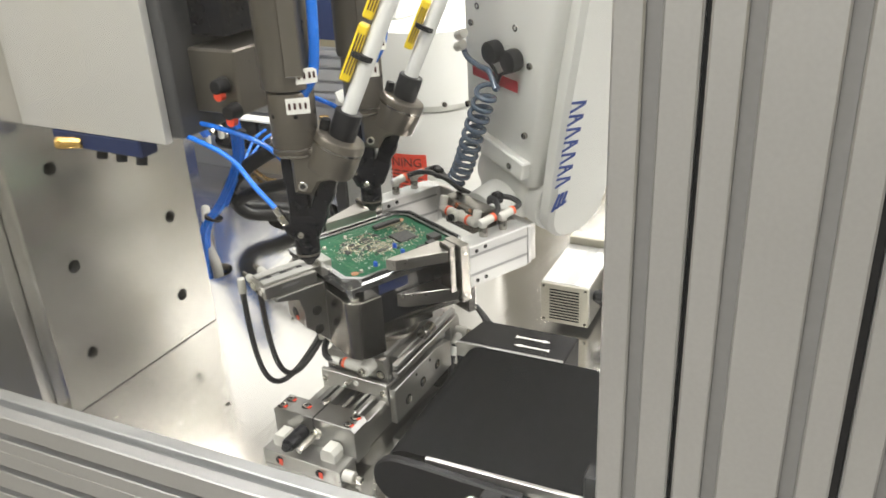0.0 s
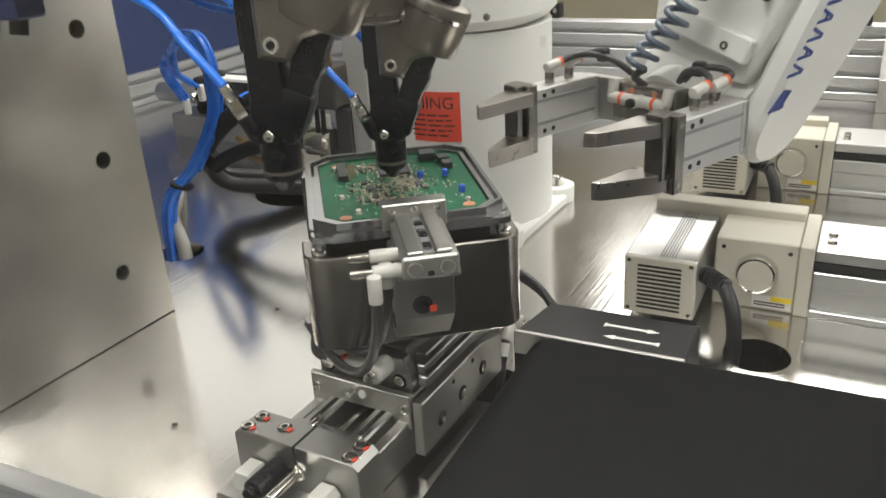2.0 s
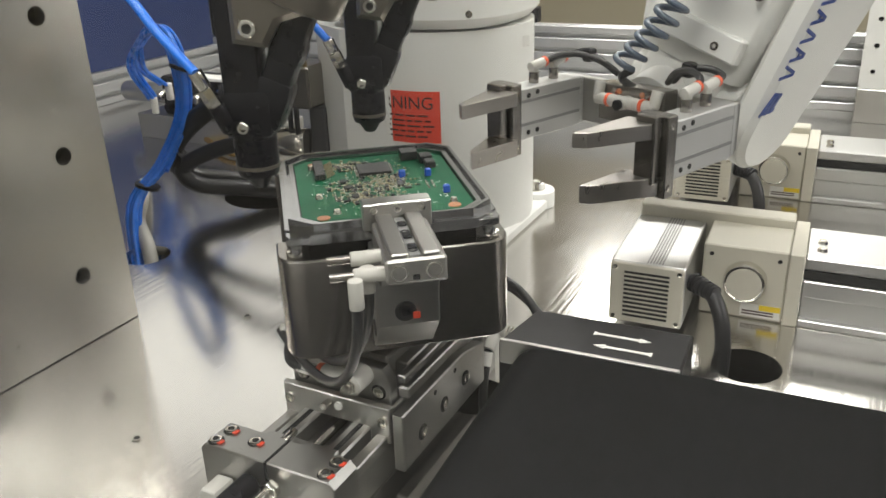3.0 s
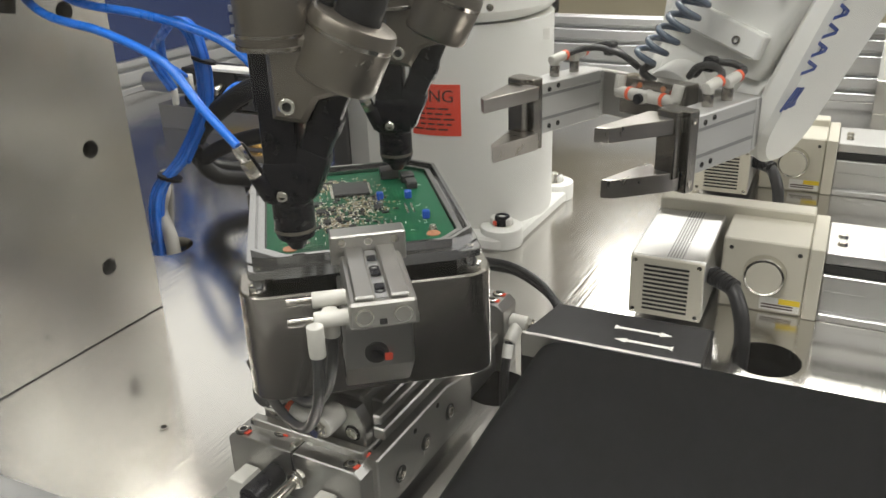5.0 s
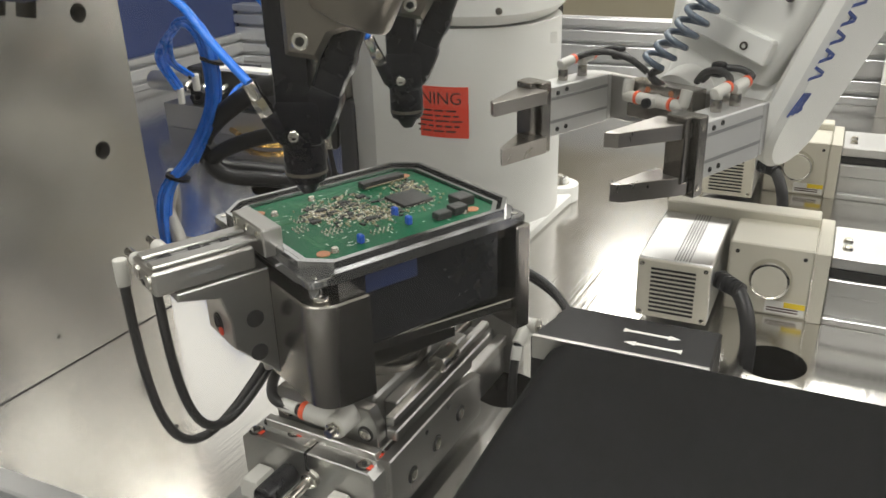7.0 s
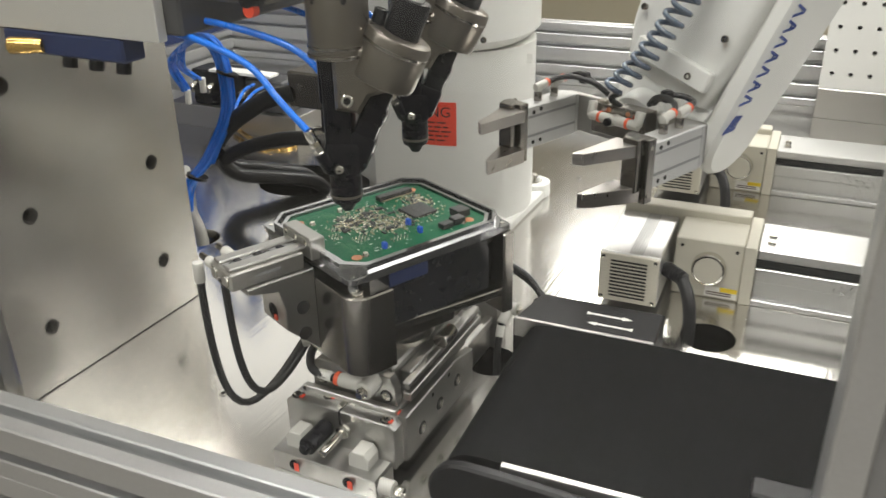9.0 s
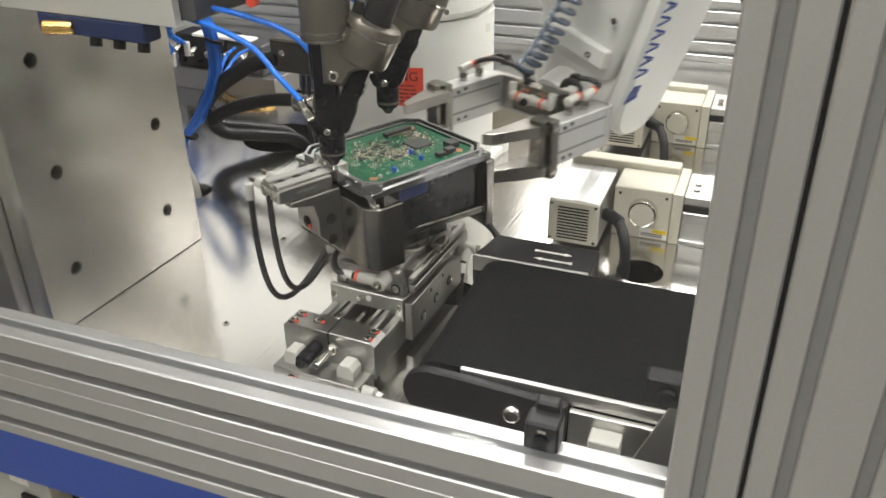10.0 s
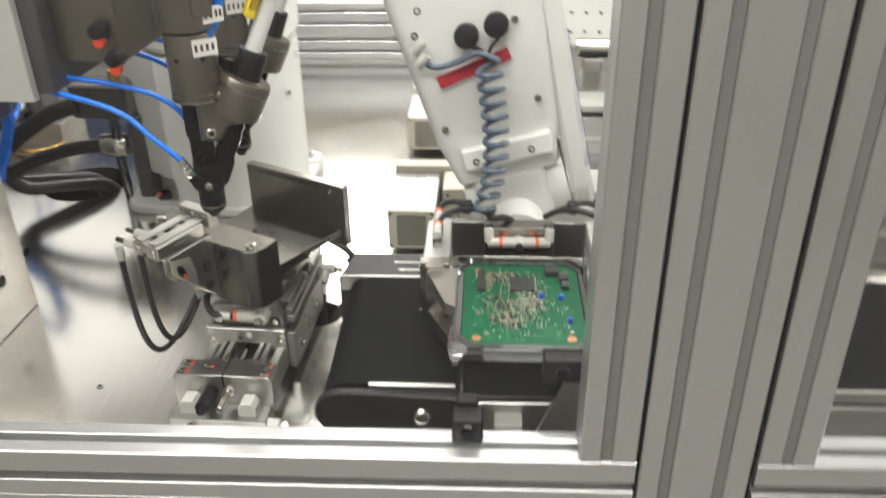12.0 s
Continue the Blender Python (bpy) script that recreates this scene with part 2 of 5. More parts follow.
def rounded(x0, y0, x1, y1, r, n=5, corners=(1, 1, 1, 1)):
    """Outline of a rectangle with round corners: (x1,y1), (x0,y1), (x0,y0), (x1,y0)."""
    out = []
    for k, (cx, cy, sx, sy) in enumerate(((x1, y1, -1, -1), (x0, y1, 1, -1), (x0, y0, 1, 1), (x1, y0, -1, 1))):
        if not corners[k]:
            out.append((cx, cy))
            continue
        for i in range(n + 1):
            a = math.pi / 2 * (k + i / n)
            out.append((cx + sx * r + r * math.cos(a), cy + sy * r + r * math.sin(a)))
    return out


def smooth_path(pts, steps=6):
    pts = [Vector(p) for p in pts]
    full = [pts[0] * 2 - pts[1], *pts, pts[-1] * 2 - pts[-2]]
    out = []
    for i in range(1, len(full) - 2):
        p0, p1, p2, p3 = full[i - 1:i + 3]
        for k in range(steps):
            t = k / steps
            out.append(0.5 * (2 * p1 + (p2 - p0) * t + (2 * p0 - 5 * p1 + 4 * p2 - p3) * t * t + (3 * p1 - p0 - 3 * p2 + p3) * t ** 3))
    out.append(pts[-1])
    return out


def tube(pts, r, n=10, bm=None, steps=6):
    bm = bm or bmesh.new()
    n = max(n, 12)
    path = smooth_path(pts, steps) if steps else [Vector(p) for p in pts]
    prev, rings = None, []
    up = Vector((0.31, 0.17, 0.93)).normalized()
    for i, p in enumerate(path):
        d = (path[min(i + 1, len(path) - 1)] - path[max(i - 1, 0)]).normalized()
        side = d.cross(up)
        if side.length < 0.05:
            side = d.cross(Vector((1, 0, 0)))
        side.normalize()
        up = side.cross(d).normalized()
        rings.append([bm.verts.new(p + r * (side * math.cos(k * math.tau / n) + up * math.sin(k * math.tau / n))) for k in range(n)])
    for a, b in zip(rings, rings[1:]):
        for k in range(n):
            bm.faces.new((a[k], a[(k + 1) % n], b[(k + 1) % n], b[k]))
    bm.faces.new(rings[0][::-1])
    bm.faces.new(rings[-1])
    return bm


def mesh_of(name, bm, mat):
    me = bpy.data.meshes.new(name)
    bm.normal_update()
    bm.to_mesh(me)
    bm.free()
    me.materials.append(mat)
    me.polygons.foreach_set("use_smooth", [True] * len(me.polygons))
    me.set_sharp_from_angle(angle=radians(32))
    return me


def part(name, bm, mat, parent=None, label=""):
    ob = new(name, mesh_of(name, bm, mat))
    if parent is not None:
        ob.parent = parent
    return tagged(ob, label)


def thing(name, label, category, group="", kind="", at=None):
    ob = new(name)
    ob.empty_display_size = 0.02
    if at is not None:
        ob.matrix_world = at
    return tagged(ob, label, category, group, kind)


def solid(name, bm, mat, label="", category="", kind="structure", at=None):
    ob = part(name, bm, mat, None, label)
    if at is not None:
        ob.matrix_world = at
    return tagged(ob, label, category, "", kind)


def lettering(text, size, m, mat, parent, name="lettering", depth=0.0004):
    cu = bpy.data.curves.new(name, "FONT")
    cu.body, cu.size, cu.extrude, cu.align_x = text, size, depth, "LEFT"
    tmp = bpy.data.objects.new("tmp_text", cu)
    scene.collection.objects.link(tmp)
    bpy.context.view_layer.update()
    me = bpy.data.meshes.new_from_object(tmp.evaluated_get(bpy.context.evaluated_depsgraph_get()))
    bpy.data.objects.remove(tmp)
    bm = bmesh.new()
    bm.from_mesh(me)
    bmesh.ops.transform(bm, matrix=m, verts=bm.verts)
    bpy.data.meshes.remove(me)
    return part(name, bm, mat, parent)


def screw(at, axis=(0, 0, 1), r=0.004, h=0.004, bm=None):
    """A cap screw with a sunk hexagon socket."""
    a, d = Vector(at), Vector(axis).normalized()
    bm = bm or bmesh.new()
    rings = []
    for n, rad, up in ((18, r, 0.0), (18, r, h * 0.85), (18, r * 0.88, h), (18, r * 0.56, h), (18, r * 0.52, h * 0.35)):
        rings.append([bm.verts.new((rad * math.cos(k * math.tau / n), rad * math.sin(k * math.tau / n), up)) for k in range(n)])
    for p, q in zip(rings, rings[1:]):
        for k in range(18):
            bm.faces.new((p[k], p[(k + 1) % 18], q[(k + 1) % 18], q[k]))
    bm.faces.new(rings[-1])
    m = Matrix.Translation(a) @ d.to_track_quat("Z", "Y").to_matrix().to_4x4()
    for ring in rings:
        for v in ring:
            v.co = m @ v.co
    return bm


# outlines drawn in x and z, raised along -y
TOY = Matrix(((1, 0, 0, 0), (0, 0, -1, 0), (0, 1, 0, 0), (0, 0, 0, 1)))

# the machine's frame stands turned a little against the tower
SKEW = 3.5
LATTICE = pose(0, 0, 0, 0, 0, SKEW)


def lat(x, y, z=0.0):
    """A point given in the room, in the frame's own axes."""
    c, s = math.cos(radians(SKEW)), math.sin(radians(SKEW))
    return (x * c + y * s, -x * s + y * c, z)


# ---- the hall ----
solid("floor", box((-5, -4, -0.95), (5, 6, -0.9), 0), M_FLOOR, "beige polished factory floor", "floor")
solid("ceiling", box((-5, -4, 2.6), (5, 6, 2.7), 0), M_CEIL, "white factory ceiling", "ceiling")
solid("wall_north", box((-5, 6, -0.9), (5, 6.1, 2.6), 0), M_WALL, "cream painted factory wall", "wall")
# behind the camera and unseen; white so the front posts reflect neutral light
solid("wall_south", box((-5, -4.1, -0.9), (5, -4, 2.6), 0), M_CEIL, "unseen factory wall, white to keep reflections on the posts neutral", "wall")
solid("wall_west", box((-5.1, -4, -0.9), (-5, 6, 2.6), 0), M_WALL, "cream painted factory wall", "wall")
solid("wall_east", box((5, -4, -0.9), (5.1, 6, 2.6), 0), M_WALL, "cream painted factory wall", "wall")

# ---- the cell's bench ----
plate_outline = [(-1.72, 0.592), (0.95, 0.592), (0.95, 2.06), (-1.72, 2.06)]
HOLES = [(-0.415, 0.893, 0.029), (-0.212, 1.04, 0.031), (-0.926, 1.01, 0.03), (-0.925, 1.265, 0.072)]
solid("bench_plate", prism(plate_outline, -0.02, 0.0, holes=HOLES), M_PLATE, "brushed aluminium bench plate with round cable holes", "bench top")
# shade under the plate is put into this block's near-black colour
solid("bench_body", box((-1.7, 0.61, -0.9), (0.93, 2.04, -0.06), 0.002), M_DARK, "machine base under the bench plate, coloured as the shade in its holes", "machine base")


def profile_bar(length, w, h, slots_front, slots_top, slots_back=()):
    """An extruded bar along x with open grooves: w along y, h along z, front at y = 0."""
    g, d = 0.0095, 0.0155
    def side(positions, size):
        out, prev = [], 0.0
        c = 0.0013
        for s in positions:
            out += [(s - g / 2 - c, 0), (s - g / 2, c), (s - g / 2, d * 0.5), (s - g * 0.8, d * 0.5), (s - g * 0.5, d), (s + g * 0.5, d), (s + g * 0.8, d * 0.5), (s + g / 2, d * 0.5), (s + g / 2, c), (s + g / 2 + c, 0)]
        return out
    ring = [(0.0015, 0), (0, 0.0015)]
    ring += [(b, a) for a, b in side(sorted(slots_front), h)]
    ring += [(0, h - 0.0015), (0.0015, h)]
    ring += [(a, h - b) for a, b in side(sorted(slots_top), w)]
    ring += [(w - 0.0015, h), (w, h - 0.0015)]
    ring += [(w - b, a) for a, b in side(sorted(slots_back), h)][::-1]
    ring += [(w, 0.0015), (w - 0.0015, 0)]
    m = Matrix(((0, 0, 1, 0), (1, 0, 0, 0), (0, 1, 0, 0), (0, 0, 0, 1)))
    return prism(ring, 0.0, length, m)


def upright(bm):
    """A bar built along x, stood on end with its front to -y."""
    bmesh.ops.transform(bm, matrix=Matrix(((0, 0, -1, 0), (0, 1, 0, 0), (1, 0, 0, 0), (0, 0, 0, 1))), verts=bm.verts)
    return bm


FRONT = lat(-0.088, 0.5047)[1] + 0.028
DOORX = lat(-0.088, 0.505)[0] + 0.0025
RAIL_Z, RAIL_H = 0.050, 0.054
STILE_Z = RAIL_Z + RAIL_H


def frame_piece(name, bm, x, y, z, label, category="profile"):
    return solid(name, bm, M_PROFILE, label, category, at=LATTICE @ pose(x, y, z))


def profile_door(name, label, stile_x, stile_w, slot, rail_x, rail_l, pane_x0, pane_x1):
    """A door of extruded bars: a low rail, the stile that stands on it, and its pane."""
    d = thing(name, label, "door", kind="structure", at=LATTICE)
    p = part("door_rail", profile_bar(rail_l, 0.04, RAIL_H, (0.024,), (0.02,)), M_PROFILE, d)
    p.matrix_local = pose(rail_x, FRONT, RAIL_Z)
    p = part("door_stile", upright(profile_bar(1.3, 0.04, stile_w, (slot,), (), (slot,))), M_PROFILE, d)
    p.matrix_local = pose(stile_x, FRONT, STILE_Z + 0.0004)
    p = part("slot_cover", box((-slot - 0.0046, 0.0035, 0.001), (-slot + 0.0046, 0.0060, 1.3), 0), M_COVER_STRIP, d, "grey slot cover")
    p.matrix_local = pose(stile_x, FRONT, STILE_Z)
    p = part("pane", box((pane_x0, FRONT + 0.018, STILE_Z - 0.002), (pane_x1, FRONT + 0.022, 1.43), 0), M_GLASS, d, "clear acrylic pane")
    p.visible_shadow = False
    return d


POST_X = DOORX + 0.145
profile_door("door_1", "aluminium profile door with a clear acrylic pane", DOORX + 0.0455, 0.0495, 0.0265, DOORX - 1.457, 1.5025, DOORX - 1.46, DOORX - 0.0036)
profile_door("door_2", "second aluminium profile door beside the post", DOORX + 0.1995, 0.0490, 0.0245, DOORX + 0.1505, 0.9, DOORX + 0.1992, DOORX + 1.05)
frame_piece("frame_sill", profile_bar(3.2, 0.026, 0.083, (0.019, 0.055), (), ()), -1.9, FRONT + 0.0015, RAIL_Z - 0.0835, "aluminium profile sill of the machine frame")
solid("frame_beam_blue", box((-1.9, FRONT + 0.004, -0.105), (1.3, FRONT + 0.026, RAIL_Z - 0.084), 0.001), M_BLUE_TRIM, "blue painted front beam", "beam", at=LATTICE)
frame_piece("frame_post", upright(profile_bar(2.1, 0.05, 0.096, (0.0245, 0.0725), (), ())), POST_X, FRONT - 0.001, -0.6, "wide aluminium profile post between two doors", "post")
for x in (0.0245, 0.0725):
    solid("slot_cover", box((-x - 0.0046, 0.0035, 0.0), (-x + 0.0046, 0.0060, 2.1), 0), M_COVER_STRIP, "grey slot cover of the post", "slot cover", at=LATTICE @ pose(POST_X, FRONT - 0.001, -0.6))
for x0, x1 in ((0.0457, 0.0487), (0.1452, 0.1502)):
    solid("door_seal", box((DOORX + x0, FRONT + 0.008, RAIL_Z), (DOORX + x1, FRONT + 0.034, 1.43), 0), M_RUBBER, "black rubber seal between door and post", "seal", at=LATTICE)
frame_piece("frame_beam_far", profile_bar(3.0, 0.04, 0.14, (0.02, 0.05, 0.09, 0.12), (0.02,)), lat(-1.75, 2.03)[0], lat(-0.6, 2.03)[1], 0.0, "low aluminium profile beam at the back of the bench", "beam")
side_beam = frame_piece("frame_beam_left", profile_bar(1.46, 0.04, 0.07, (0.018, 0.052), (0.02,)), 0, 0, 0, "low aluminium profile beam along the bench side", "beam")
side_beam.matrix_world = pose(-1.63, 0.60, 0.0, 0, 0, 90)
# right beam: out of view, added for the tower to reflect
side_beam = frame_piece("frame_beam_right", profile_bar(1.46, 0.04, 0.14, (0.02, 0.05, 0.09, 0.12), (0.02,)), 0, 0, 0, "low aluminium profile beam along the bench side", "beam")
side_beam.matrix_world = pose(0.86, 2.06, 0.0, 0, 0, -90)
solid("panel_left", box((-1.665, 0.6, 0.0705), (-1.645, 2.06, 0.46), 0), M_BLUE, "dark blue panel beside the bench", "panel")
# out of view, added to put blue into the tower's reflection
solid("reflection_panel_right", box((0.90, 0.6, 0.14), (0.92, 2.05, 0.50), 0), M_BLUE, "dark blue panel beside the bench", "panel")
solid("panel_back_left", box((-1.72, 2.10, 0.14), (-1.02, 2.12, 0.46), 0), M_BLUE, "dark blue panel behind the bench", "panel")

for x, y in ((-0.643, 0.719), (-0.70, 0.93), (-0.345, 1.0), (-0.50, 1.46)):
    plug = thing("bench_plug", "small threaded hole with steel insert in the bench", "insert", "bench inserts", at=pose(x, y, 0))
    part("ring", cyl((0, 0, 0.0002), (0, 0, 0.0012), 0.0045, 0.004, n=16), M_NICKEL, plug)
    part("bore", cyl((0, 0, 0.0012), (0, 0, 0.0015), 0.0026, n=12), M_DARK, plug)

# ---- tower with bolt holes ----
tower = thing("tower", "ground aluminium tower with counterbored bolt holes", "machine tower")
TH = [(0.835, 0.191), (0.828, 0.071), (0.671, 0.190), (0.665, 0.068), (0.838, 0.318), (0.673, 0.318)]
side = prism([(0.617, 0.0), (0.884, 0.0), (0.884, 0.9), (0.617, 0.9)], -0.03, 0.0, Matrix(((0, 0, 1, -0.81), (1, 0, 0, 0), (0, 1, 0, 0), (0, 0, 0, 1))), holes=[(y, z, 0.0088) for y, z in TH] + [(0.745, 0.034, 0.0025)])
part("side_plate", side, M_BOXAL, tower)
part("core", box((-1.12, 0.625, 0.0), (-0.8412, 0.876, 0.9), 0.001), M_GREY_TOWER, tower)
# proud strip in the shade colour draws the joint line; no gap is modelled
part("joint_strip", box((-0.811, 0.6175, 0.0002), (-0.8094, 0.8835, 0.0009), 0), M_DARK, tower, "dark strip drawing the joint at the foot")
part("front_plate", box((-1.12, 0.600, 0.0), (-0.842, 0.6235, 0.9), 0.001), M_SLIDE, tower)
for y, z in TH:
    part("bolt", cyl((-0.84, y, z), (-0.826, y, z), 0.0065, n=16, bev=0.0008), M_BLACK_STEEL, tower, "black socket bolt deep in its hole")

# ---- slide unit above, carrying the drivers ----
head = thing("driver_slide_unit", "upright slide unit with bright cover plate above the bench", "slide unit")
part("cover_plate", box((-1.0, 0.655, 0.378), (-0.59, 0.665, 0.95), 0.0008), M_COVER, head)
part("slide_body", box((-0.995, 0.6655, 0.382), (-0.575, 0.86, 0.95), 0.002), M_GREY_TOWER, head)
part("mount_block", box((-0.575, 0.69, 0.405), (-0.515, 0.80, 0.47), 0.002), M_TOOL, head)
part("mount_block", box((-0.575, 0.70, 0.48), (-0.53, 0.84, 0.95), 0.002), M_BLACK_STEEL, head)
for x, y, z in ((-0.53, 0.688, 0.437), (-0.520, 0.689, 0.412)):
    k = part("hand_knob", cyl((x, y, z), (x, y - 0.014, z), 0.009, 0.007, bm=None, bev=0.001), M_BLACK, head)
    part("marking", cyl((x + 0.001, y - 0.006, z - 0.009), (x + 0.001, y - 0.013, z - 0.009), 0.005), M_RED, k)
bm = box((-0.765, 0.6555, 0.358), (-0.63, 0.68, 0.3775), 0.002)
part("valve_manifold", bm, M_BLUE, head, "dark blue air manifold")
part("brass_silencer", cyl((-0.745, 0.645, 0.366), (-0.718, 0.656, 0.366), 0.0075, 0.006, bev=0.001), M_BRASS, head, "brass silencer")
for x in (-0.70, -0.67, -0.64):
    part("port", cyl((x, 0.665, 0.36), (x, 0.662, 0.348), 0.006, bev=0.001), M_BLACK, head)


# ---- screwdrivers ----
DRIVER_TURN = 24.0


def screwdriver(label):
    """Origin at the bit's tip; the nose points down; the screw hose leans over to +x."""
    d = thing("screwdriver", label, "screwdriver", "automatic screwdrivers")
    nose = cyl((0, 0, 0.0), (0, 0, 0.008), 0.004, 0.0090, n=24)
    cyl((0, 0, 0.008), (0, 0, 0.012), 0.0112, 0.0124, n=24, bm=nose)
    cyl((0, 0, 0.012), (0, 0, 0.030), 0.0124, n=24, bm=nose, bev=0.001)
    cyl((0, 0, 0.030), (0, 0, 0.037), 0.0124, 0.0138, n=24, bm=nose)
    part("nose", nose, M_BLACK_STEEL, d)
    part("nose_ring", cyl((0, 0, 0.0125), (0, 0, 0.0145), 0.0128, n=24), M_TOOL, d)
    jaw = box((-0.0135, -0.0125, 0.031), (0.0140, 0.0125, 0.058), 0.004, seg=2)
    box((-0.0125, -0.0110, 0.050), (0.0095, 0.0110, 0.126), 0.004, bm=jaw, seg=2)
    box((-0.0145, -0.0090, 0.086), (0.0000, 0.0090, 0.126), 0.003, bm=jaw, seg=2)
    part("shank", jaw, M_BLACK_STEEL, d)
    lean = pose(0.006, 0, 0.036, 0, 24, 0)
    arm = box((-0.0095, -0.009, 0.0), (0.0085, 0.009, 0.085), 0.004, lean, seg=2)
    box((-0.011, -0.0110, 0.0), (0.0105, 0.0110, 0.030), 0.005, lean, arm, seg=2)
    box((-0.0105, -0.0100, 0.036), (0.0100, 0.0100, 0.056), 0.006, lean, arm, seg=2)
    part("feed_arm", arm, M_BLACK_STEEL, d)
    br = prism([(-0.002, 0.084), (0.016, 0.081), (0.024, 0.094), (0.040, 0.098), (0.030, 0.132), (-0.002, 0.128)], -0.0165, 0.0165, TOY, bev=0.003)
    lean2 = Matrix.Translation((0.038, 0, 0.118)) @ pose(0, 0, 0, 0, 25.6, 0)
    cyl(lean2 @ Vector((0, 0, -0.018)), lean2 @ Vector((0, 0, 0.020)), 0.0255, n=36, bm=br, bev=0.004)
    part("hose_bracket", br, M_TOOL, d, "taupe anodised hose bracket with a round drum")
    part("drum_ring", cyl(lean2 @ Vector((0, 0, 0.009)), lean2 @ Vector((0, 0, 0.0115)), 0.0259, n=36), M_STEEL, d)
    part("socket", cyl((0.008, -0.0165, 0.092), (0.008, -0.0182, 0.092), 0.0026, n=6), M_DARK, d)
    part("bracket_screw", screw((0.008, -0.0165, 0.092), (0, -1, 0), 0.0048, 0.003), M_NICKEL, d)
    part("nose_screw", screw((-0.002, -0.0122, 0.038), (0, -1, 0), 0.0034, 0.003), M_NICKEL, d)
    part("collar", cyl((0.002, 0, 0.123), (0.002, 0, 0.184), 0.0225, n=32, bev=0.002), M_TOOL, d)
    rings = cyl((0.002, 0, 0.1215), (0.002, 0, 0.1245), 0.0234, n=32, bev=0.0006)
    cyl((0.002, 0, 0.1285), (0.002, 0, 0.1305), 0.0231, n=32, bm=rings)
    part("collar_ring", rings, M_STEEL, d)
    for k in range(6):
        a = k * math.tau / 6 - 1.2
        c, n = math.cos(a), math.sin(a)
        part("collar_hole", cyl((0.002 + 0.0223 * c, 0.0223 * n, 0.162), (0.002 + 0.0228 * c, 0.0228 * n, 0.162), 0.0022, n=10), M_DARK, d)
    body = cyl((0.002, 0, 0.186), (0.002, 0, 0.56), 0.0262, n=32, bev=0.003)
    box((0.006, -0.0278, 0.20), (0.024, -0.024, 0.55), 0.002, bm=body)
    part("motor_body", body, M_TOOL, d)
    part("number_label", box((-0.004, -0.0233, 0.165), (0.018, -0.0226, 0.180), 0, pose(0.002, 0, 0, 0, 0, 12)), M_LABEL, d, "small white number label")
    part("number_label", box((0.002, -0.0275, 0.193), (0.022, -0.0268, 0.207), 0, pose(0.002, 0, 0, 0, 0, 25)), M_LABEL, d, "small white number label")
    for m, z0, y0, xs in ((pose(0.002, 0, 0, 0, 0, 12), 0.1695, -0.0236, (-0.002, 0.003, 0.008, 0.013)), (pose(0.002, 0, 0, 0, 0, 25), 0.1975, -0.0278, (0.004, 0.009, 0.014, 0.018))):
        bars = bmesh.new()
        for x in xs:
            box((x, y0, z0), (x + 0.0022, y0 + 0.0004, z0 + 0.006), 0, m, bars)
        part("label_print", bars, M_INK, d)
    seat = cyl((0.0465, 0, 0.134), (0.057, 0, 0.160), 0.0135, n=24, bev=0.001)
    cyl((0.028, 0, 0.137), (0.034, 0, 0.154), 0.005, n=16, bm=seat, bev=0.001)
    part("hose_socket", seat, M_BLACK, d)
    part("screw_hose", tube([(0.052, 0, 0.150), (0.075, 0, 0.200), (0.135, 0, 0.327), (0.195, 0, 0.452), (0.24, 0, 0.585)], 0.0078, 14), M_HOSE, d, "milky plastic screw feed hose")
    strip = pose(0.064, 0, 0.182, 0, 25.6, 0)
    for z0, z1 in ((0.004, 0.06), (0.066, 0.14), (0.148, 0.24)):
        lab = part("cable_label", box((-0.0165, -0.0075, z0), (-0.0065, 0.006, z1), 0.0015, strip), M_YELLOW, d, "yellow warning strip with small print")
        bars = bmesh.new()
        for k in range(3):
            box((-0.0140 + k * 0.0026, -0.0079, z0 + 0.008), (-0.0128 + k * 0.0026, -0.0075, z1 - 0.008), 0, strip, bars)
        part("print", bars, M_INK, lab)
    for z in (0.03, 0.105, 0.19):
        part("cable_tie", cyl(strip @ Vector((-0.004, 0, z)), strip @ Vector((-0.004, 0, z + 0.005)), 0.0125, n=18), M_BLACK, d)
    air = cyl((-0.0155, -0.0137, 0.051), (-0.0195, -0.0160, 0.061), 0.0046, n=6, bev=0.0004)
    cyl((-0.0195, -0.0160, 0.061), (-0.023, -0.018, 0.0705), 0.0040, n=14, bm=air, bev=0.0006)
    part("air_fitting", air, M_NICKEL, d, "nickel push-in air fitting")
    part("air_elbow", cyl((-0.010, -0.010, 0.036), (-0.0155, -0.0137, 0.051), 0.0048, n=14, bev=0.001), M_BLACK_STEEL, d)
    part("air_hose", tube([(0.016, -0.010, 0.178), (0.031, -0.012, 0.21), (0.036, -0.012, 0.30), (0.036, -0.012, 0.45), (0.036, -0.012, 0.56)], 0.0050, 10), M_BLUE_TUBE, d, "thick blue air hose")
    back = pose(0, 0, 0, 0, 0, -DRIVER_TURN)
    for run in ([(-0.036, -0.026, 0.090), (-0.066, -0.020, 0.112), (-0.115, -0.016, 0.126), (-0.170, -0.012, 0.134), (-0.200, -0.008, 0.152), (-0.210, -0.006, 0.178)], [(-0.018, 0.006, 0.102), (-0.046, 0.006, 0.122), (-0.10, 0.004, 0.134), (-0.160, 0.004, 0.140), (-0.190, 0.005, 0.156), (-0.200, 0.006, 0.180)]):
        first = (-0.023, -0.018, 0.070) if run[0][1] < 0 else (-0.010, 0.011, 0.075)
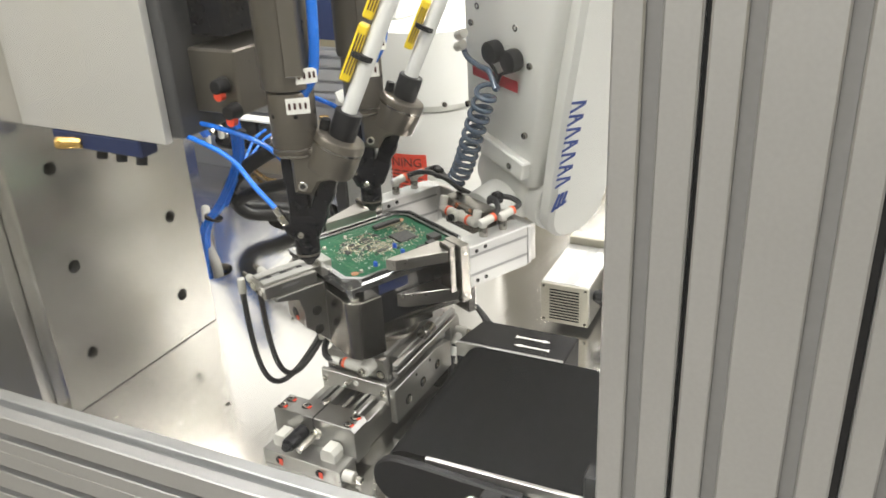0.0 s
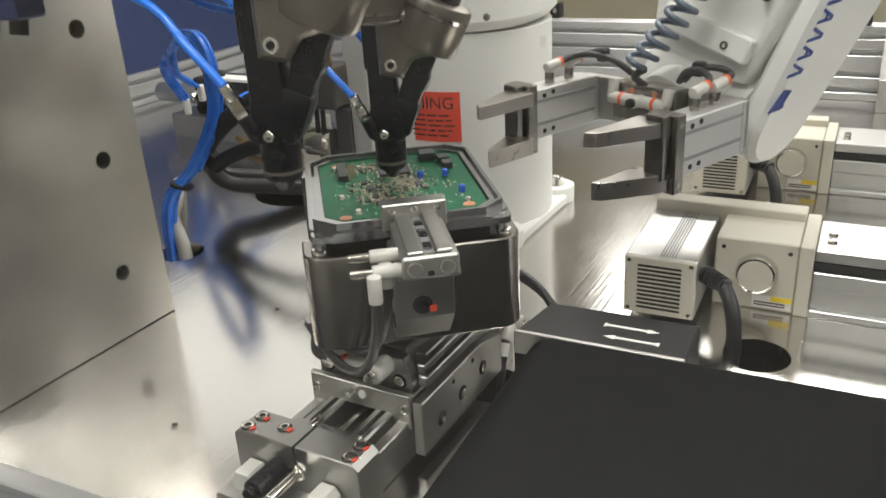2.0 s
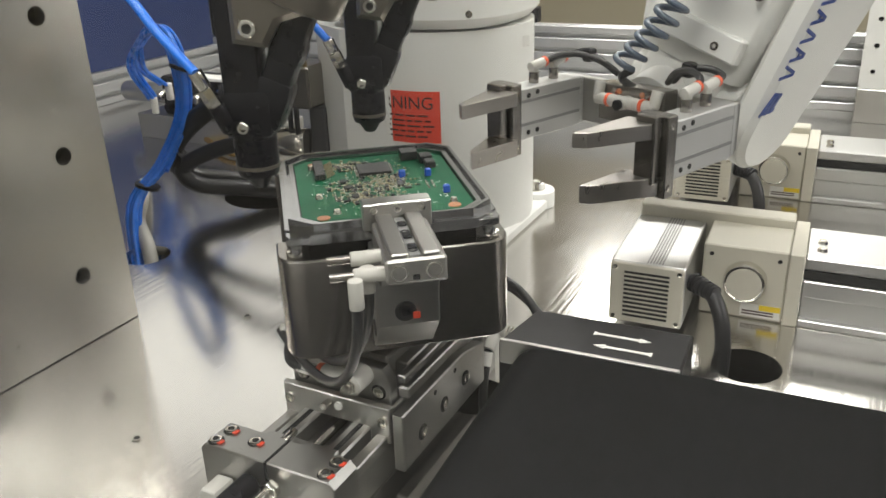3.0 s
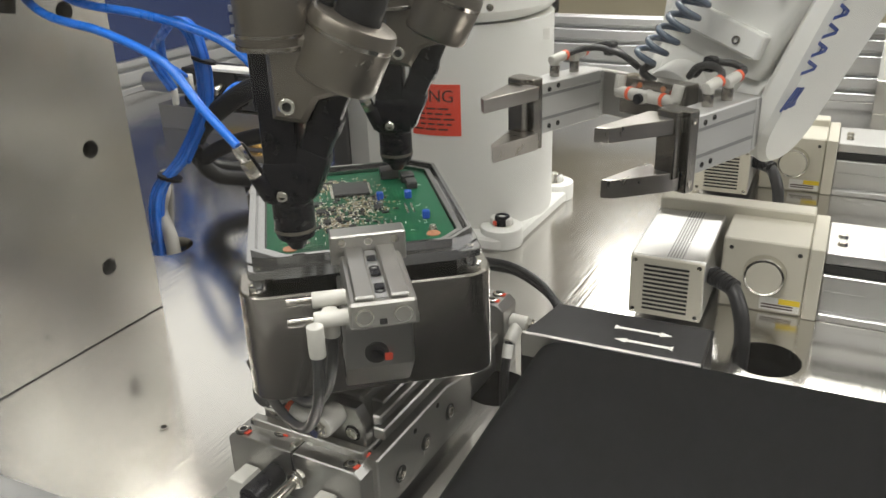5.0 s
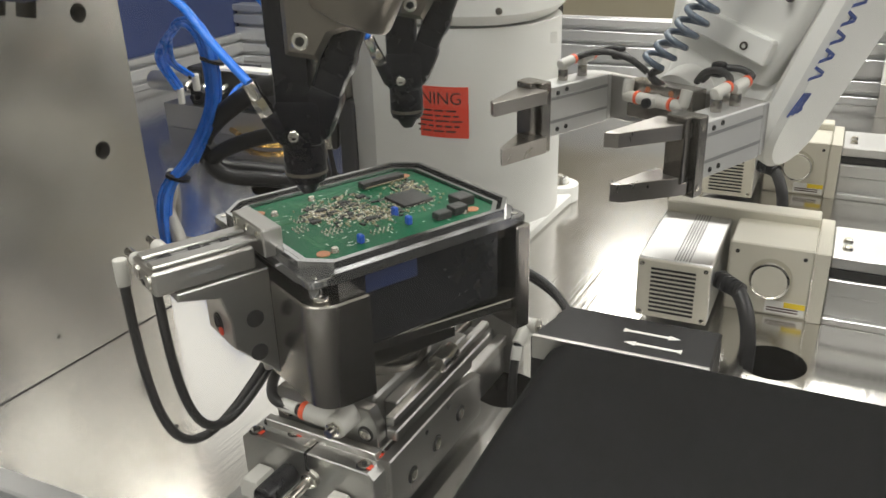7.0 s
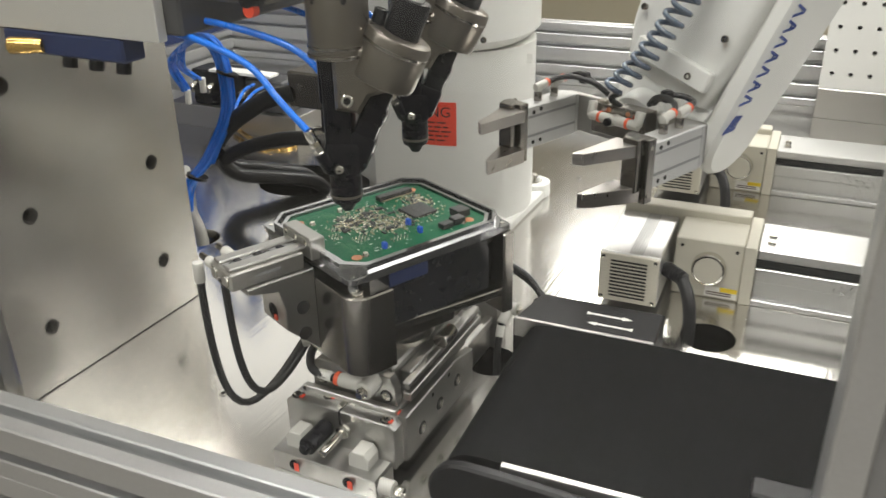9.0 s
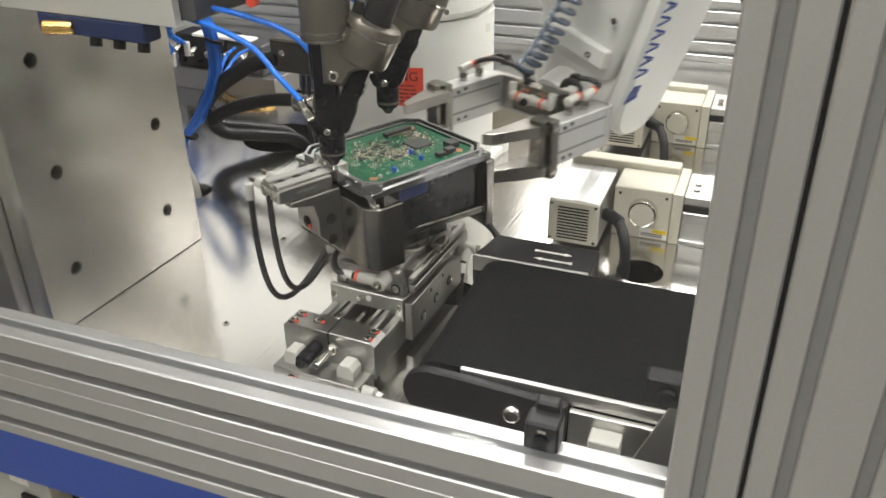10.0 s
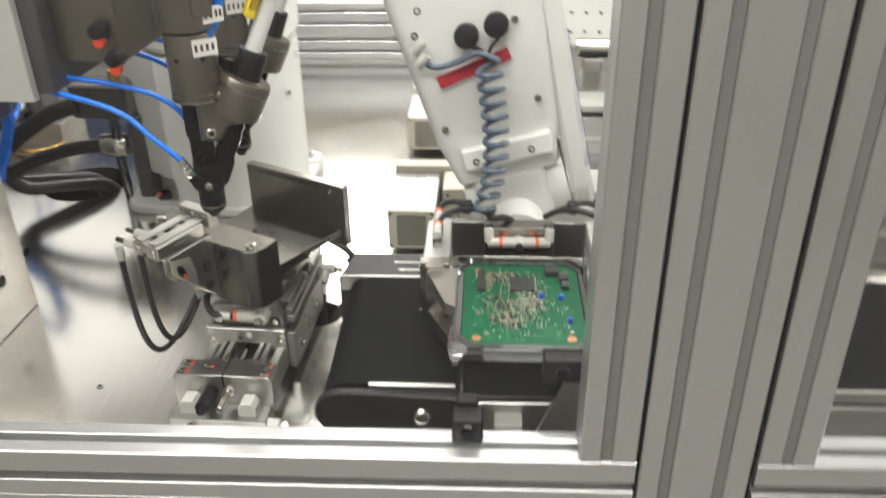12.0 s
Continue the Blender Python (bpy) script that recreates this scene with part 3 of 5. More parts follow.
        part("air_tube", tube([first] + [tuple(back @ Vector(q)) for q in run], 0.0027, 10), M_BLUE_TUBE, d, "blue air tube")
    return d


driver_near = screwdriver("taupe automatic screwdriver with black nose and yellow-labelled hose")
driver_far = copy_thing(driver_near, pose(-0.475, 0.844, 0.25, 0, 0, DRIVER_TURN))

# ---- linear slide under the fixture ----
slide = thing("linear_slide", "aluminium pneumatic linear slide bolted to the bench", "linear slide")
def notched(x0, x1, z0, z1, c):
    """Outline in x and z with the two upper corners cut off."""
    return [(x0, z0), (x1, z0), (x1, z1 - c), (x1 - c, z1), (x0 + c, z1), (x0, z1 - c)]


fb = prism(notched(-0.529, -0.416, 0.012, 0.058, 0.005), -0.708, -0.680, TOY, bev=0.0008)
prism(notched(-0.527, -0.418, 0.0, 0.020, 0.002), -0.6798, -0.650, TOY, bm=fb, bev=0.0008)
part("end_block", fb, M_CARRIAGE, slide)
part("end_step", box((-0.500, 0.7085, 0.030), (-0.440, 0.722, 0.050), 0.001), M_CARRIAGE, slide)
part("block_seam", box((-0.4725, 0.6795, 0.040), (-0.4705, 0.7082, 0.0584), 0), M_DARK, slide)
part("bed", box((-0.512, 0.7085, 0.0), (-0.428, 0.935, 0.030), 0.0015), M_CARRIAGE, slide)
for x in (-0.500, -0.455):
    part("guide_rail", box((x, 0.7225, 0.030), (x + 0.016, 0.93, 0.045), 0.0015), M_CARRIAGE, slide)
    part("rail_groove", box((x + 0.006, 0.7225, 0.0448), (x + 0.010, 0.93, 0.0454), 0), M_DARK, slide)
for x in (-0.5145, -0.4345):
    part("side_rib", box((x, 0.7085, 0.0302), (x + 0.0095, 0.93, 0.040), 0.001), M_SLIDE, slide)
part("piston_rod", cyl((-0.470, 0.680, 0.036), (-0.470, 0.93, 0.036), 0.0035), M_STEEL, slide)
part("end_block", prism(notched(-0.456, -0.420, 0.0, 0.068, 0.006), -0.945, -0.917, TOY, bev=0.001), M_CARRIAGE, slide)
part("end_block", prism(notched(-0.514, -0.4565, 0.0, 0.044, 0.004), -0.945, -0.936, TOY, bev=0.001), M_CARRIAGE, slide)


def marked_screw(x, y, z, owner, r=0.0046):
    """A socket screw in a shallow counterbore with a stroke of red paint beside it."""
    part("counterbore", cyl((x, y, z - 0.0002), (x, y, z + 0.0003), r * 1.25, n=18), M_DARK, owner)
    k = part("cap_screw", screw((x, y, z + 0.0003), (0, 0, 1), r, 0.0016), M_NICKEL, owner)
    part("socket", cyl((x, y, z + 0.0006), (x, y, z + 0.0012), r * 0.5, n=6), M_DARK, k)
    part("torque_mark", box((x + r * 0.75, y - r * 0.7, z + 0.0004), (x + r * 1.5, y + r * 0.3, z + 0.0012), 0), M_RED, k)


for x, y in ((-0.519, 0.686), (-0.517, 0.700), (-0.492, 0.696), (-0.427, 0.687), (-0.427, 0.701)):
    marked_screw(x, y, 0.058, slide)
for y in (0.925, 0.938):
    marked_screw(-0.434, y, 0.068, slide)
for x in (-0.508, -0.442):
    sb = prism([(x - 0.010, 0.018), (x + 0.010, 0.018), (x + 0.010, 0.030), (x + 0.006, 0.036), (x - 0.006, 0.036), (x - 0.010, 0.030)], -0.679, -0.660, TOY, bev=0.0008)
    part("stop_block", sb, M_FITTING, slide, "pale plastic stop block")
damper = cyl((-0.486, 0.648, 0.037), (-0.486, 0.679, 0.037), 0.0085, n=24, bev=0.001)
cyl((-0.486, 0.642, 0.037), (-0.486, 0.648, 0.037), 0.005, n=16, bm=damper, bev=0.001)
part("shock_absorber", damper, M_BLACK_STEEL, slide)
part("stop_screw", cyl((-0.464, 0.640, 0.043), (-0.464, 0.679, 0.043), 0.0038, n=16, bev=0.0006), M_NICKEL, slide)
part("lock_nut", cyl((-0.464, 0.670, 0.043), (-0.464, 0.677, 0.043), 0.0068, n=6, bev=0.0006), M_NICKEL, slide)
part("stop_screw", cyl((-0.478, 0.708, 0.055), (-0.478, 0.722, 0.055), 0.0032, n=14, bev=0.0005), M_NICKEL, slide)
for x in (-0.503, -0.447):
    k = part("cap_screw", screw((x, 0.6500, 0.010), (0, -1, 0), 0.0050, 0.002), M_BLACK_STEEL, slide)
    part("torque_mark", box((x + 0.001, 0.6470, 0.006), (x + 0.006, 0.6478, 0.014), 0), M_RED, k)


def speed_control(x, y, z, owner):
    """An elbow fitting with a needle screw and lock nut, pointing to +x."""
    f = cyl((x, y, z), (x + 0.017, y, z), 0.0072, n=20, bev=0.001)
    cyl((x + 0.008, y, z), (x + 0.006, y - 0.018, z - 0.012), 0.0060, n=18, bm=f, bev=0.001)
    part("speed_fitting", f, M_FITTING, owner)
    nut = cyl((x + 0.017, y, z), (x + 0.021, y, z), 0.0062, n=6, bev=0.0005)
    cyl((x + 0.021, y, z), (x + 0.029, y, z), 0.0030, n=12, bm=nut)
    cyl((x + 0.025, y, z), (x + 0.029, y, z), 0.0046, n=6, bm=nut, bev=0.0005)
    part("needle_screw", nut, M_NICKEL, owner)


speed_control(-0.420, 0.934, 0.046, slide)
part("tube_marker", cyl((-0.414, 0.915, 0.033), (-0.4135, 0.909, 0.022), 0.0047, n=14), M_LABEL, slide)
part("air_tube", tube([(-0.414, 0.917, 0.035), (-0.4135, 0.908, 0.018), (-0.413, 0.902, 0.0), (-0.411, 0.897, -0.03)], 0.004), M_RUBBER, slide, "black air tube")
part("speed_fitting", cyl((-0.424, 0.658, 0.012), (-0.405, 0.658, 0.012), 0.007, n=20, bev=0.001), M_FITTING, slide)
part("speed_screw", cyl((-0.405, 0.658, 0.012), (-0.395, 0.658, 0.012), 0.0045, n=6, bev=0.001), M_NICKEL, slide)

# ---- carriage with the turning holder ----
CX, CY = -0.470, 0.842
carriage = thing("fixture_carriage", "sliding carriage with rotary unit and part holder", "fixture", at=pose(CX, CY, 0))
cb = box((-0.046, -0.074, 0.047), (0.046, 0.070, 0.060), 0.0012)
box((-0.036, -0.060, 0.0602), (0.036, 0.060, 0.0935), 0.002, bm=cb)
part("body", cb, M_CARRIAGE, carriage)
face = prism([(-0.044, 0.0602), (0.044, 0.0602), (0.044, 0.078), (0.038, 0.090), (-0.038, 0.090), (-0.044, 0.084)], 0.0606, 0.071, TOY, bev=0.001)
part("cylinder_head", face, M_CARRIAGE, carriage)
flange = prism([(-0.047, 0.034), (-0.030, 0.034), (-0.026, 0.044), (0.026, 0.044), (0.030, 0.034), (0.048, 0.034), (0.048, 0.064), (-0.047, 0.064)], 0.0745, 0.081, TOY, bev=0.0008)
part("front_flange", flange, M_SLIDE, carriage, "pale front flange with an arched cut-out")
sp = prism([(-0.080, 0.012), (0.060, 0.012), (0.060, 0.050), (0.020, 0.060), (-0.080, 0.060)], 0.0492, 0.0585, Matrix(((0, 0, 1, 0), (1, 0, 0, 0), (0, 1, 0, 0), (0, 0, 0, 1))), bev=0.001)
part("side_plate", sp, M_CARRIAGE, carriage)
for k, (y, z) in enumerate(((-0.052, 0.030), (-0.016, 0.033), (0.022, 0.036))):
    part("screw_pocket", cyl((0.0586, y, z), (0.0589, y, z), 0.0066, n=16), M_DARK, carriage)
    part("pocket_flat", box((0.0586, y - 0.003, z - 0.011), (0.0589, y + 0.0065, z), 0), M_SLIDE, carriage)
    part("cap_screw", screw((0.0590, y, z), (1, 0, 0), 0.0042, 0.0015), M_NICKEL, carriage)
for y, z in ((-0.030, 0.052), (0.004, 0.053)):
    part("pin_hole", cyl((0.0586, y, z), (0.0589, y, z), 0.0022, n=10), M_DARK, carriage)
part("side_rail", box((0.0475, -0.066, 0.0665), (0.0565, 0.085, 0.0755), 0.001), M_CARRIAGE, carriage)
part("side_rail", box((0.0475, -0.066, 0.0785), (0.0545, 0.085, 0.0855), 0.001), M_CARRIAGE, carriage)
part("rail_bracket", box((0.0365, -0.050, 0.0605), (0.0472, 0.058, 0.086), 0.001), M_CARRIAGE, carriage)
part("adjust_knob", cyl((0.052, 0.000, 0.0905), (0.052, 0.024, 0.0905), 0.0075, n=24, bev=0.001), M_STEEL, carriage, "knurled stop sleeve")
for x in (-0.041, 0.042):
    part("cap_screw", screw((x, -0.081, 0.052), (0, -1, 0), 0.0042, 0.002), M_NICKEL, carriage)
for x in (-0.034, 0.034):
    part("counterbore", cyl((x, -0.0711, 0.070), (x, -0.0713, 0.070), 0.0062, n=18), M_DARK, carriage)
    part("cap_screw", screw((x, -0.0713, 0.070), (0, -1, 0), 0.0046, 0.0015), M_NICKEL, carriage)
part("pin", cyl((0.004, -0.081, 0.056), (0.004, -0.0825, 0.056), 0.0034, n=14), M_LABEL, carriage)
part("stop_bolt", cyl((-0.004, -0.0815, 0.058), (-0.004, -0.09, 0.058), 0.003), M_NICKEL, carriage)
ft = cyl((0.022, -0.07, 0.083), (0.022, -0.090, 0.083), 0.0085, n=20, bev=0.001)
cyl((0.018, -0.082, 0.083), (-0.006, -0.082, 0.083), 0.0068, n=18, bm=ft, bev=0.001)
part("speed_fitting", ft, M_FITTING, carriage)
nd = cyl((0.022, -0.090, 0.083), (0.022, -0.093, 0.083), 0.0060, n=6, bev=0.0005)
cyl((0.022, -0.093, 0.083), (0.022, -0.0975, 0.083), 0.0034, n=12, bm=nd)
part("needle_screw", nd, M_NICKEL, carriage)
part("release_ring", cyl((-0.006, -0.082, 0.083), (-0.010, -0.082, 0.083), 0.0066), M_ORANGE, carriage)
part("air_tube", tube([(-0.009, -0.082, 0.083), (-0.02, -0.083, 0.083), (-0.038, -0.08, 0.085), (-0.05, -0.06, 0.09), (-0.052, -0.03, 0.088)], 0.004), M_RUBBER, carriage)
part("tube_marker", cyl((-0.014, -0.0825, 0.083), (-0.028, -0.082, 0.083), 0.0047), M_LABEL, carriage)
part("rotary_unit", cyl((0, 0, 0.092), (0, 0, 0.104), 0.042, n=40, bev=0.001), M_STEEL, carriage)

holder = new("holder")
holder.parent = carriage
tagged(holder, "machined steel part holder with clamp")
hb = prism(rounded(-0.090, -0.080, -0.050, 0.080, 0.018, 6, (0, 1, 1, 0)), 0.112, 0.186, bev=0.0012)
prism([(-0.050, -0.060), (0.078, -0.073), (0.078, 0.073), (-0.050, 0.060)], 0.1310, 0.1388, bm=hb, bev=0.0008)
prism([(-0.05, -0.04), (0.045, -0.04), (0.045, 0.04), (-0.05, 0.04)], 0.104, 0.1308, bm=hb)
box((0.074, -0.077, 0.114), (0.087, 0.077, 0.196), 0.0015, bm=hb)
box((0.070, -0.06, 0.182), (0.0745, 0.06, 0.190), 0.001, bm=hb)
part("holder_body", hb, M_STEEL, holder)
for k in range(6):
    a = k * math.tau / 6
    part("bolt_hole", cyl((0.006 + 0.022 * math.cos(a), 0.022 * math.sin(a), 0.1386), (0.006 + 0.022 * math.cos(a), 0.022 * math.sin(a), 0.1394), 0.0042, n=14), M_DARK, holder)
lb = prism([(-0.0895, 0.1955), (-0.150, 0.1955), (-0.150, 0.190), (-0.124, 0.184), (-0.119, 0.165), (-0.119, 0.146), (-0.0895, 0.116)], -0.020, 0.022, TOY, bev=0.001)
part("clamp_bracket", lb, M_CARRIAGE, holder, "grey clamp bracket")
for z in (0.138, 0.163):
    for yy, ax in ((-0.022, -1), (0.020, 1)):
        part("bolt_recess", cyl((-0.103, yy, z), (-0.103, yy + ax * 0.0006, z), 0.006, n=18), M_DARK, holder)
part("bolt_recess", cyl((-0.1190, 0.001, 0.1560), (-0.1197, 0.001, 0.1560), 0.0072, n=20), M_DARK, holder)
mb = part("cap_screw", screw((-0.1195, 0.001, 0.1560), (-1, 0, 0), 0.0050, 0.0012), M_BLACK_STEEL, holder)
part("torque_mark", box((-0.1216, -0.0085, 0.1505), (-0.1198, -0.0035, 0.1555), 0.0006), M_RED, mb)
part("groove", box((-0.1193, -0.006, 0.178), (-0.1189, 0.004, 0.1800), 0), M_DARK, holder)
for y in (-0.068, 0.068):
    part("rim_pin", cyl((-0.078, y, 0.186), (-0.078, y, 0.190), 0.0056, n=16, bev=0.0008), M_NICKEL, holder)
cy = box((-0.162, -0.0195, 0.1958), (-0.096, 0.0175, 0.2115), 0.0015)
box((-0.160, -0.016, 0.2115), (-0.092, -0.005, 0.2145), 0.001, bm=cy)
box((-0.160, 0.003, 0.2115), (-0.092, 0.014, 0.2145), 0.001, bm=cy)
part("clamp_cylinder", cy, M_SLIDE, holder, "compact pneumatic clamp cylinder")
for y in (-0.0115, 0.0095):
    part("port_cap", cyl((-0.162, y, 0.2035), (-0.1630, y, 0.2035), 0.0052, n=18), M_NICKEL, holder)
    part("cap_face", cyl((-0.163, y, 0.2035), (-0.1634, y, 0.2035), 0.0042, n=18), M_SLIDE, holder)
for x in (-0.15, -0.12):
    part("cap_screw", screw((x, -0.0010, 0.2110), (0, 0, 1), 0.003, 0.0015), M_BLACK_STEEL, holder)
part("maker_print", box((-0.140, -0.0199, 0.203), (-0.118, -0.0196, 0.2055), 0), M_SLOT, holder)
part("clamp_jaw", box((-0.092, -0.024, 0.203), (-0.078, 0.022, 0.222), 0.001), M_SLIDE, holder, "pale clamp jaw")
# groove floor painted darker for the shade between the ridges
part("top_groove", box((-0.158, -0.0042, 0.2115), (-0.094, 0.0022, 0.2121), 0), M_SLOT, holder, "dark groove along the cylinder")
for y in (-0.017, -0.001, 0.015):
    part("jaw_screw", screw((-0.0918, y, 0.2175), (-1, 0, 0), 0.0026, 0.0012), M_NICKEL, holder)
for x, w in ((-0.146, 0.006), (-0.128, 0.008), (-0.108, 0.006)):
    part("groove_clip", box((x - w / 2, -0.0038, 0.2122), (x + w / 2, 0.0018, 0.2138), 0.0006), M_BLACK_STEEL, holder)
part("port_slot", box((-0.1632, -0.0025, 0.1985), (-0.1622, 0.0015, 0.2015), 0), M_DARK, holder)
part("clamp_rod", cyl((-0.10, 0, 0.208), (-0.09, 0, 0.208), 0.004), M_NICKEL, holder)
for k, (x, z) in enumerate(((-0.140, 0.206), (-0.155, 0.2015))):
    f = cyl((x, 0.017, z), (x, 0.036, z), 0.0046, bev=0.0008)
    part("push_fitting", f, M_FITTING, holder)
    part("fitting_screw", cyl((x, 0.036, z), (x, 0.050, z), 0.0028), M_STEEL, holder)
TUBE_TOPS = [(-0.165, 0.036, 0.188), (-0.148, 0.027, 0.190)]
TUBE_ENDS = [(-0.064, -0.056, 0.092), (-0.060, -0.048, 0.095)]
LINKS = 26
LINK = (0.218 / LINKS, 0.202 / LINKS)
loops = []
for k, (x, y, z) in enumerate(TUBE_TOPS):
    part("elbow_fitting", cyl((x, y, 0.2035), (x, y, z - 0.003), 0.0046, bev=0.0008), M_FITTING, holder)
    part("tube_end_fitting", cyl(TUBE_ENDS[k], (-0.046, TUBE_ENDS[k][1] + 0.012, TUBE_ENDS[k][2] + 0.004), 0.0052, bev=0.0008), M_FITTING, carriage)
    # a bending tube in short rigid links with round ends
    link = tube([(0, 0, -0.0020), (0, 0, -0.0008), (0, 0, LINK[k] + 0.0008), (0, 0, LINK[k] + 0.0020)], 0.0034, 12, steps=0)
    for v in link.verts:
        if v.co.z < -0.0015 or v.co.z > LINK[k] + 0.0015:
            v.co.x *= 0.7
            v.co.y *= 0.7
    first = part("air_tube", link, M_RUBBER, carriage, "black air tube bending in a loop")
    chain = [first]
    for i in range(LINKS - 1):
        ob = new("air_tube", first.data)
        ob.parent = carriage
        chain.append(ob)
    loops.append(chain)


def hang(top, end, length, bend):
    """Poses of the links of a tube that hangs in a loop between two ends."""
    top, end = Vector(top), Vector(end)
    away = (top - end) * Vector((1, 1, 0))

    def curve(h):
        p = [top, top - Vector((0, 0, h)), end + away * bend - Vector((0, 0, h * 0.55)), end]
        pts = []
        for i in range(301):
            u = i / 300
            pts.append(p[0] * (1 - u) ** 3 + p[1] * (3 * u * (1 - u) ** 2) + p[2] * (3 * u * u * (1 - u)) + p[3] * u ** 3)
        return pts, sum((b - a).length for a, b in zip(pts, pts[1:]))
    lo, hi = 0.0, 0.5
    for i in range(40):
        mid = (lo + hi) / 2
        if curve(mid)[1] < length:
            lo = mid
        else:
            hi = mid
    pts, total = curve(lo)
    joints, run, want = [pts[0]], 0.0, total / LINKS
    for a, b in zip(pts, pts[1:]):
        run += (b - a).length
        if run >= want - 1e-9 and len(joints) < LINKS:
            joints.append(b)
            want += total / LINKS
    joints.append(pts[-1])
    out = []
    for a, b in zip(joints, joints[1:]):
        out.append(Matrix.Translation(a) @ Vector((0, 0, 1)).rotation_difference((b - a).normalized()).to_matrix().to_4x4())
    return out


# ---- control unit ----
ecu = thing("control_unit", "open electronic control unit with green circuit board", "electronics")
HX, HY, CH = 0.087, 0.0730, 0.016


def chamfered(hx, hy, c):
    return [(hx, -hy + c), (hx, hy - c), (hx - c, hy), (-hx + c, hy), (-hx, hy - c), (-hx, -hy + c), (-hx + c, -hy), (hx - c, -hy)]


def ring_band(outer, inner, z0, z1, bm=None):
    bm = bm or bmesh.new()
    n = len(outer)
    v = [[bm.verts.new((*p, z)) for p in ring] for ring, z in ((outer, z0), (outer, z1), (inner, z1), (inner, z0))]
    for a, b in zip(v, v[1:] + v[:1]):
        for i in range(n):
            bm.faces.new((a[i], a[(i + 1) % n], b[(i + 1) % n], b[i]))
    return bm


rim = ring_band(chamfered(HX, HY, CH), chamfered(HX - 0.008, HY - 0.008, CH - 0.002), -0.010, -0.003)
ring_band(chamfered(HX - 0.003, HY - 0.003, CH), chamfered(HX - 0.0055, HY - 0.0055, CH - 0.001), -0.003, 0.0035, rim)
ring_band(chamfered(HX - 0.008, HY - 0.008, CH - 0.001), chamfered(HX - 0.0115, HY - 0.0115, CH - 0.003), -0.006, 0.0012, rim)
for sx in (-1, 1):
    for sy in (-1, 1):
        # corner tabs outside the cut corners, each with a pin below
        tab = [(HX, HY - CH), (HX, HY - 0.005), (HX - 0.0015, HY - 0.0015), (HX - 0.005, HY), (HX - CH, HY)]
        prism([(sx * x, sy * y) for x, y in tab][::sx * sy], -0.0098, -0.0040, bm=rim, bev=0.0008)
        cyl((sx * (HX - 0.007), sy * (HY - 0.007), -0.019), (sx * (HX - 0.007), sy * (HY - 0.007), -0.0098), 0.0045, n=16, bm=rim, bev=0.0006)
part("rim", rim, M_RIM, ecu, "bright die-cast rim")
for sx in (-1, 1):
    for sy in (-1, 1):
        part("tab_hole", cyl((sx * (HX - 0.0065), sy * (HY - 0.0065), -0.0041), (sx * (HX - 0.0065), sy * (HY - 0.0065), -0.0036), 0.0022, n=12), M_NICKEL, ecu)
part("case", prism(chamfered(0.0725, 0.0665, 0.008), -0.0662, -0.003, bev=0.002), M_CASE, ecu, "black case below the rim")
# thin dark blue rectangle on the case's -y side
part("side_patch", box((-0.045, -0.0670, -0.026), (-0.005, -0.0666, -0.012), 0), M_BLUE, ecu, "dark blue patch on the case side")
board = part("circuit_board", prism(chamfered(HX - 0.0125, HY - 0.0125, CH - 0.006), -0.0028, -0.0012), M_PCB, ecu, "green circuit board")
part("main_chip", box((0.022, -0.014, -0.001), (0.048, 0.012, 0.0012), 0.0004), M_CHIP, board)
pins = bmesh.new()
for k in range(26):
    o = -0.0125 + k * 0.001
    for lo, hi in (((0.0200, o - 0.0003, -0.0011), (0.0222, o + 0.0003, -0.0004)), ((0.0478, o - 0.0003, -0.0011), (0.05, o + 0.0003, -0.0004)), ((0.035 + o - 0.0003 + 0.001, -0.0162, -0.0011), (0.035 + o + 0.0003 + 0.001, -0.0138, -0.0004)), ((0.035 + o - 0.0003 + 0.001, 0.0118, -0.0011), (0.035 + o + 0.0003 + 0.001, 0.0142, -0.0004))):
        box(lo, hi, 0, bm=pins)
part("chip_pins", pins, M_TIN, board)
rng = random.Random(4)
CLUSTERS = [(0.034, -0.001, 0.020, 0.018), (-0.004, 0.020, 0.016, 0.014), (-0.030, 0.016, 0.012, 0.012), (0.004, -0.012, 0.016, 0.012), (-0.012, -0.002, 0.022, 0.016), (0.050, 0.020, 0.010, 0.014)]
for name, mat, count, size in (("resistors", M_GOLD, 420, (0.0006, 0.0013)), ("capacitors", M_TIN, 520, (0.0005, 0.0012)), ("small_chips", M_CHIP, 130, (0.0010, 0.0028))):
    bm = bmesh.new()
    for k in range(count):
        cx, cy, sx, sy = CLUSTERS[k % len(CLUSTERS)]
        x, y = rng.gauss(cx, sx * 0.6), rng.gauss(cy, sy * 0.6)
        # rows and columns, as parts are placed on a grid
        x, y = round(x / 0.0021) * 0.0021, round(y / 0.0017) * 0.0017
        if abs(x) > 0.066 or abs(y) > 0.05 or (0.019 < x < 0.051 and -0.017 < y < 0.015):
            continue
        a, b = rng.uniform(*size), rng.uniform(*size) * 0.6
        if rng.random() < 0.5:
            a, b = b, a
        box((x - a, y - b, -0.0012), (x + a, y + b, -0.0012 + rng.uniform(0.0005, 0.0014)), 0, bm=bm)
    tagged(part(name, bm, mat, board), kind="stuff")
bm = bmesh.new()
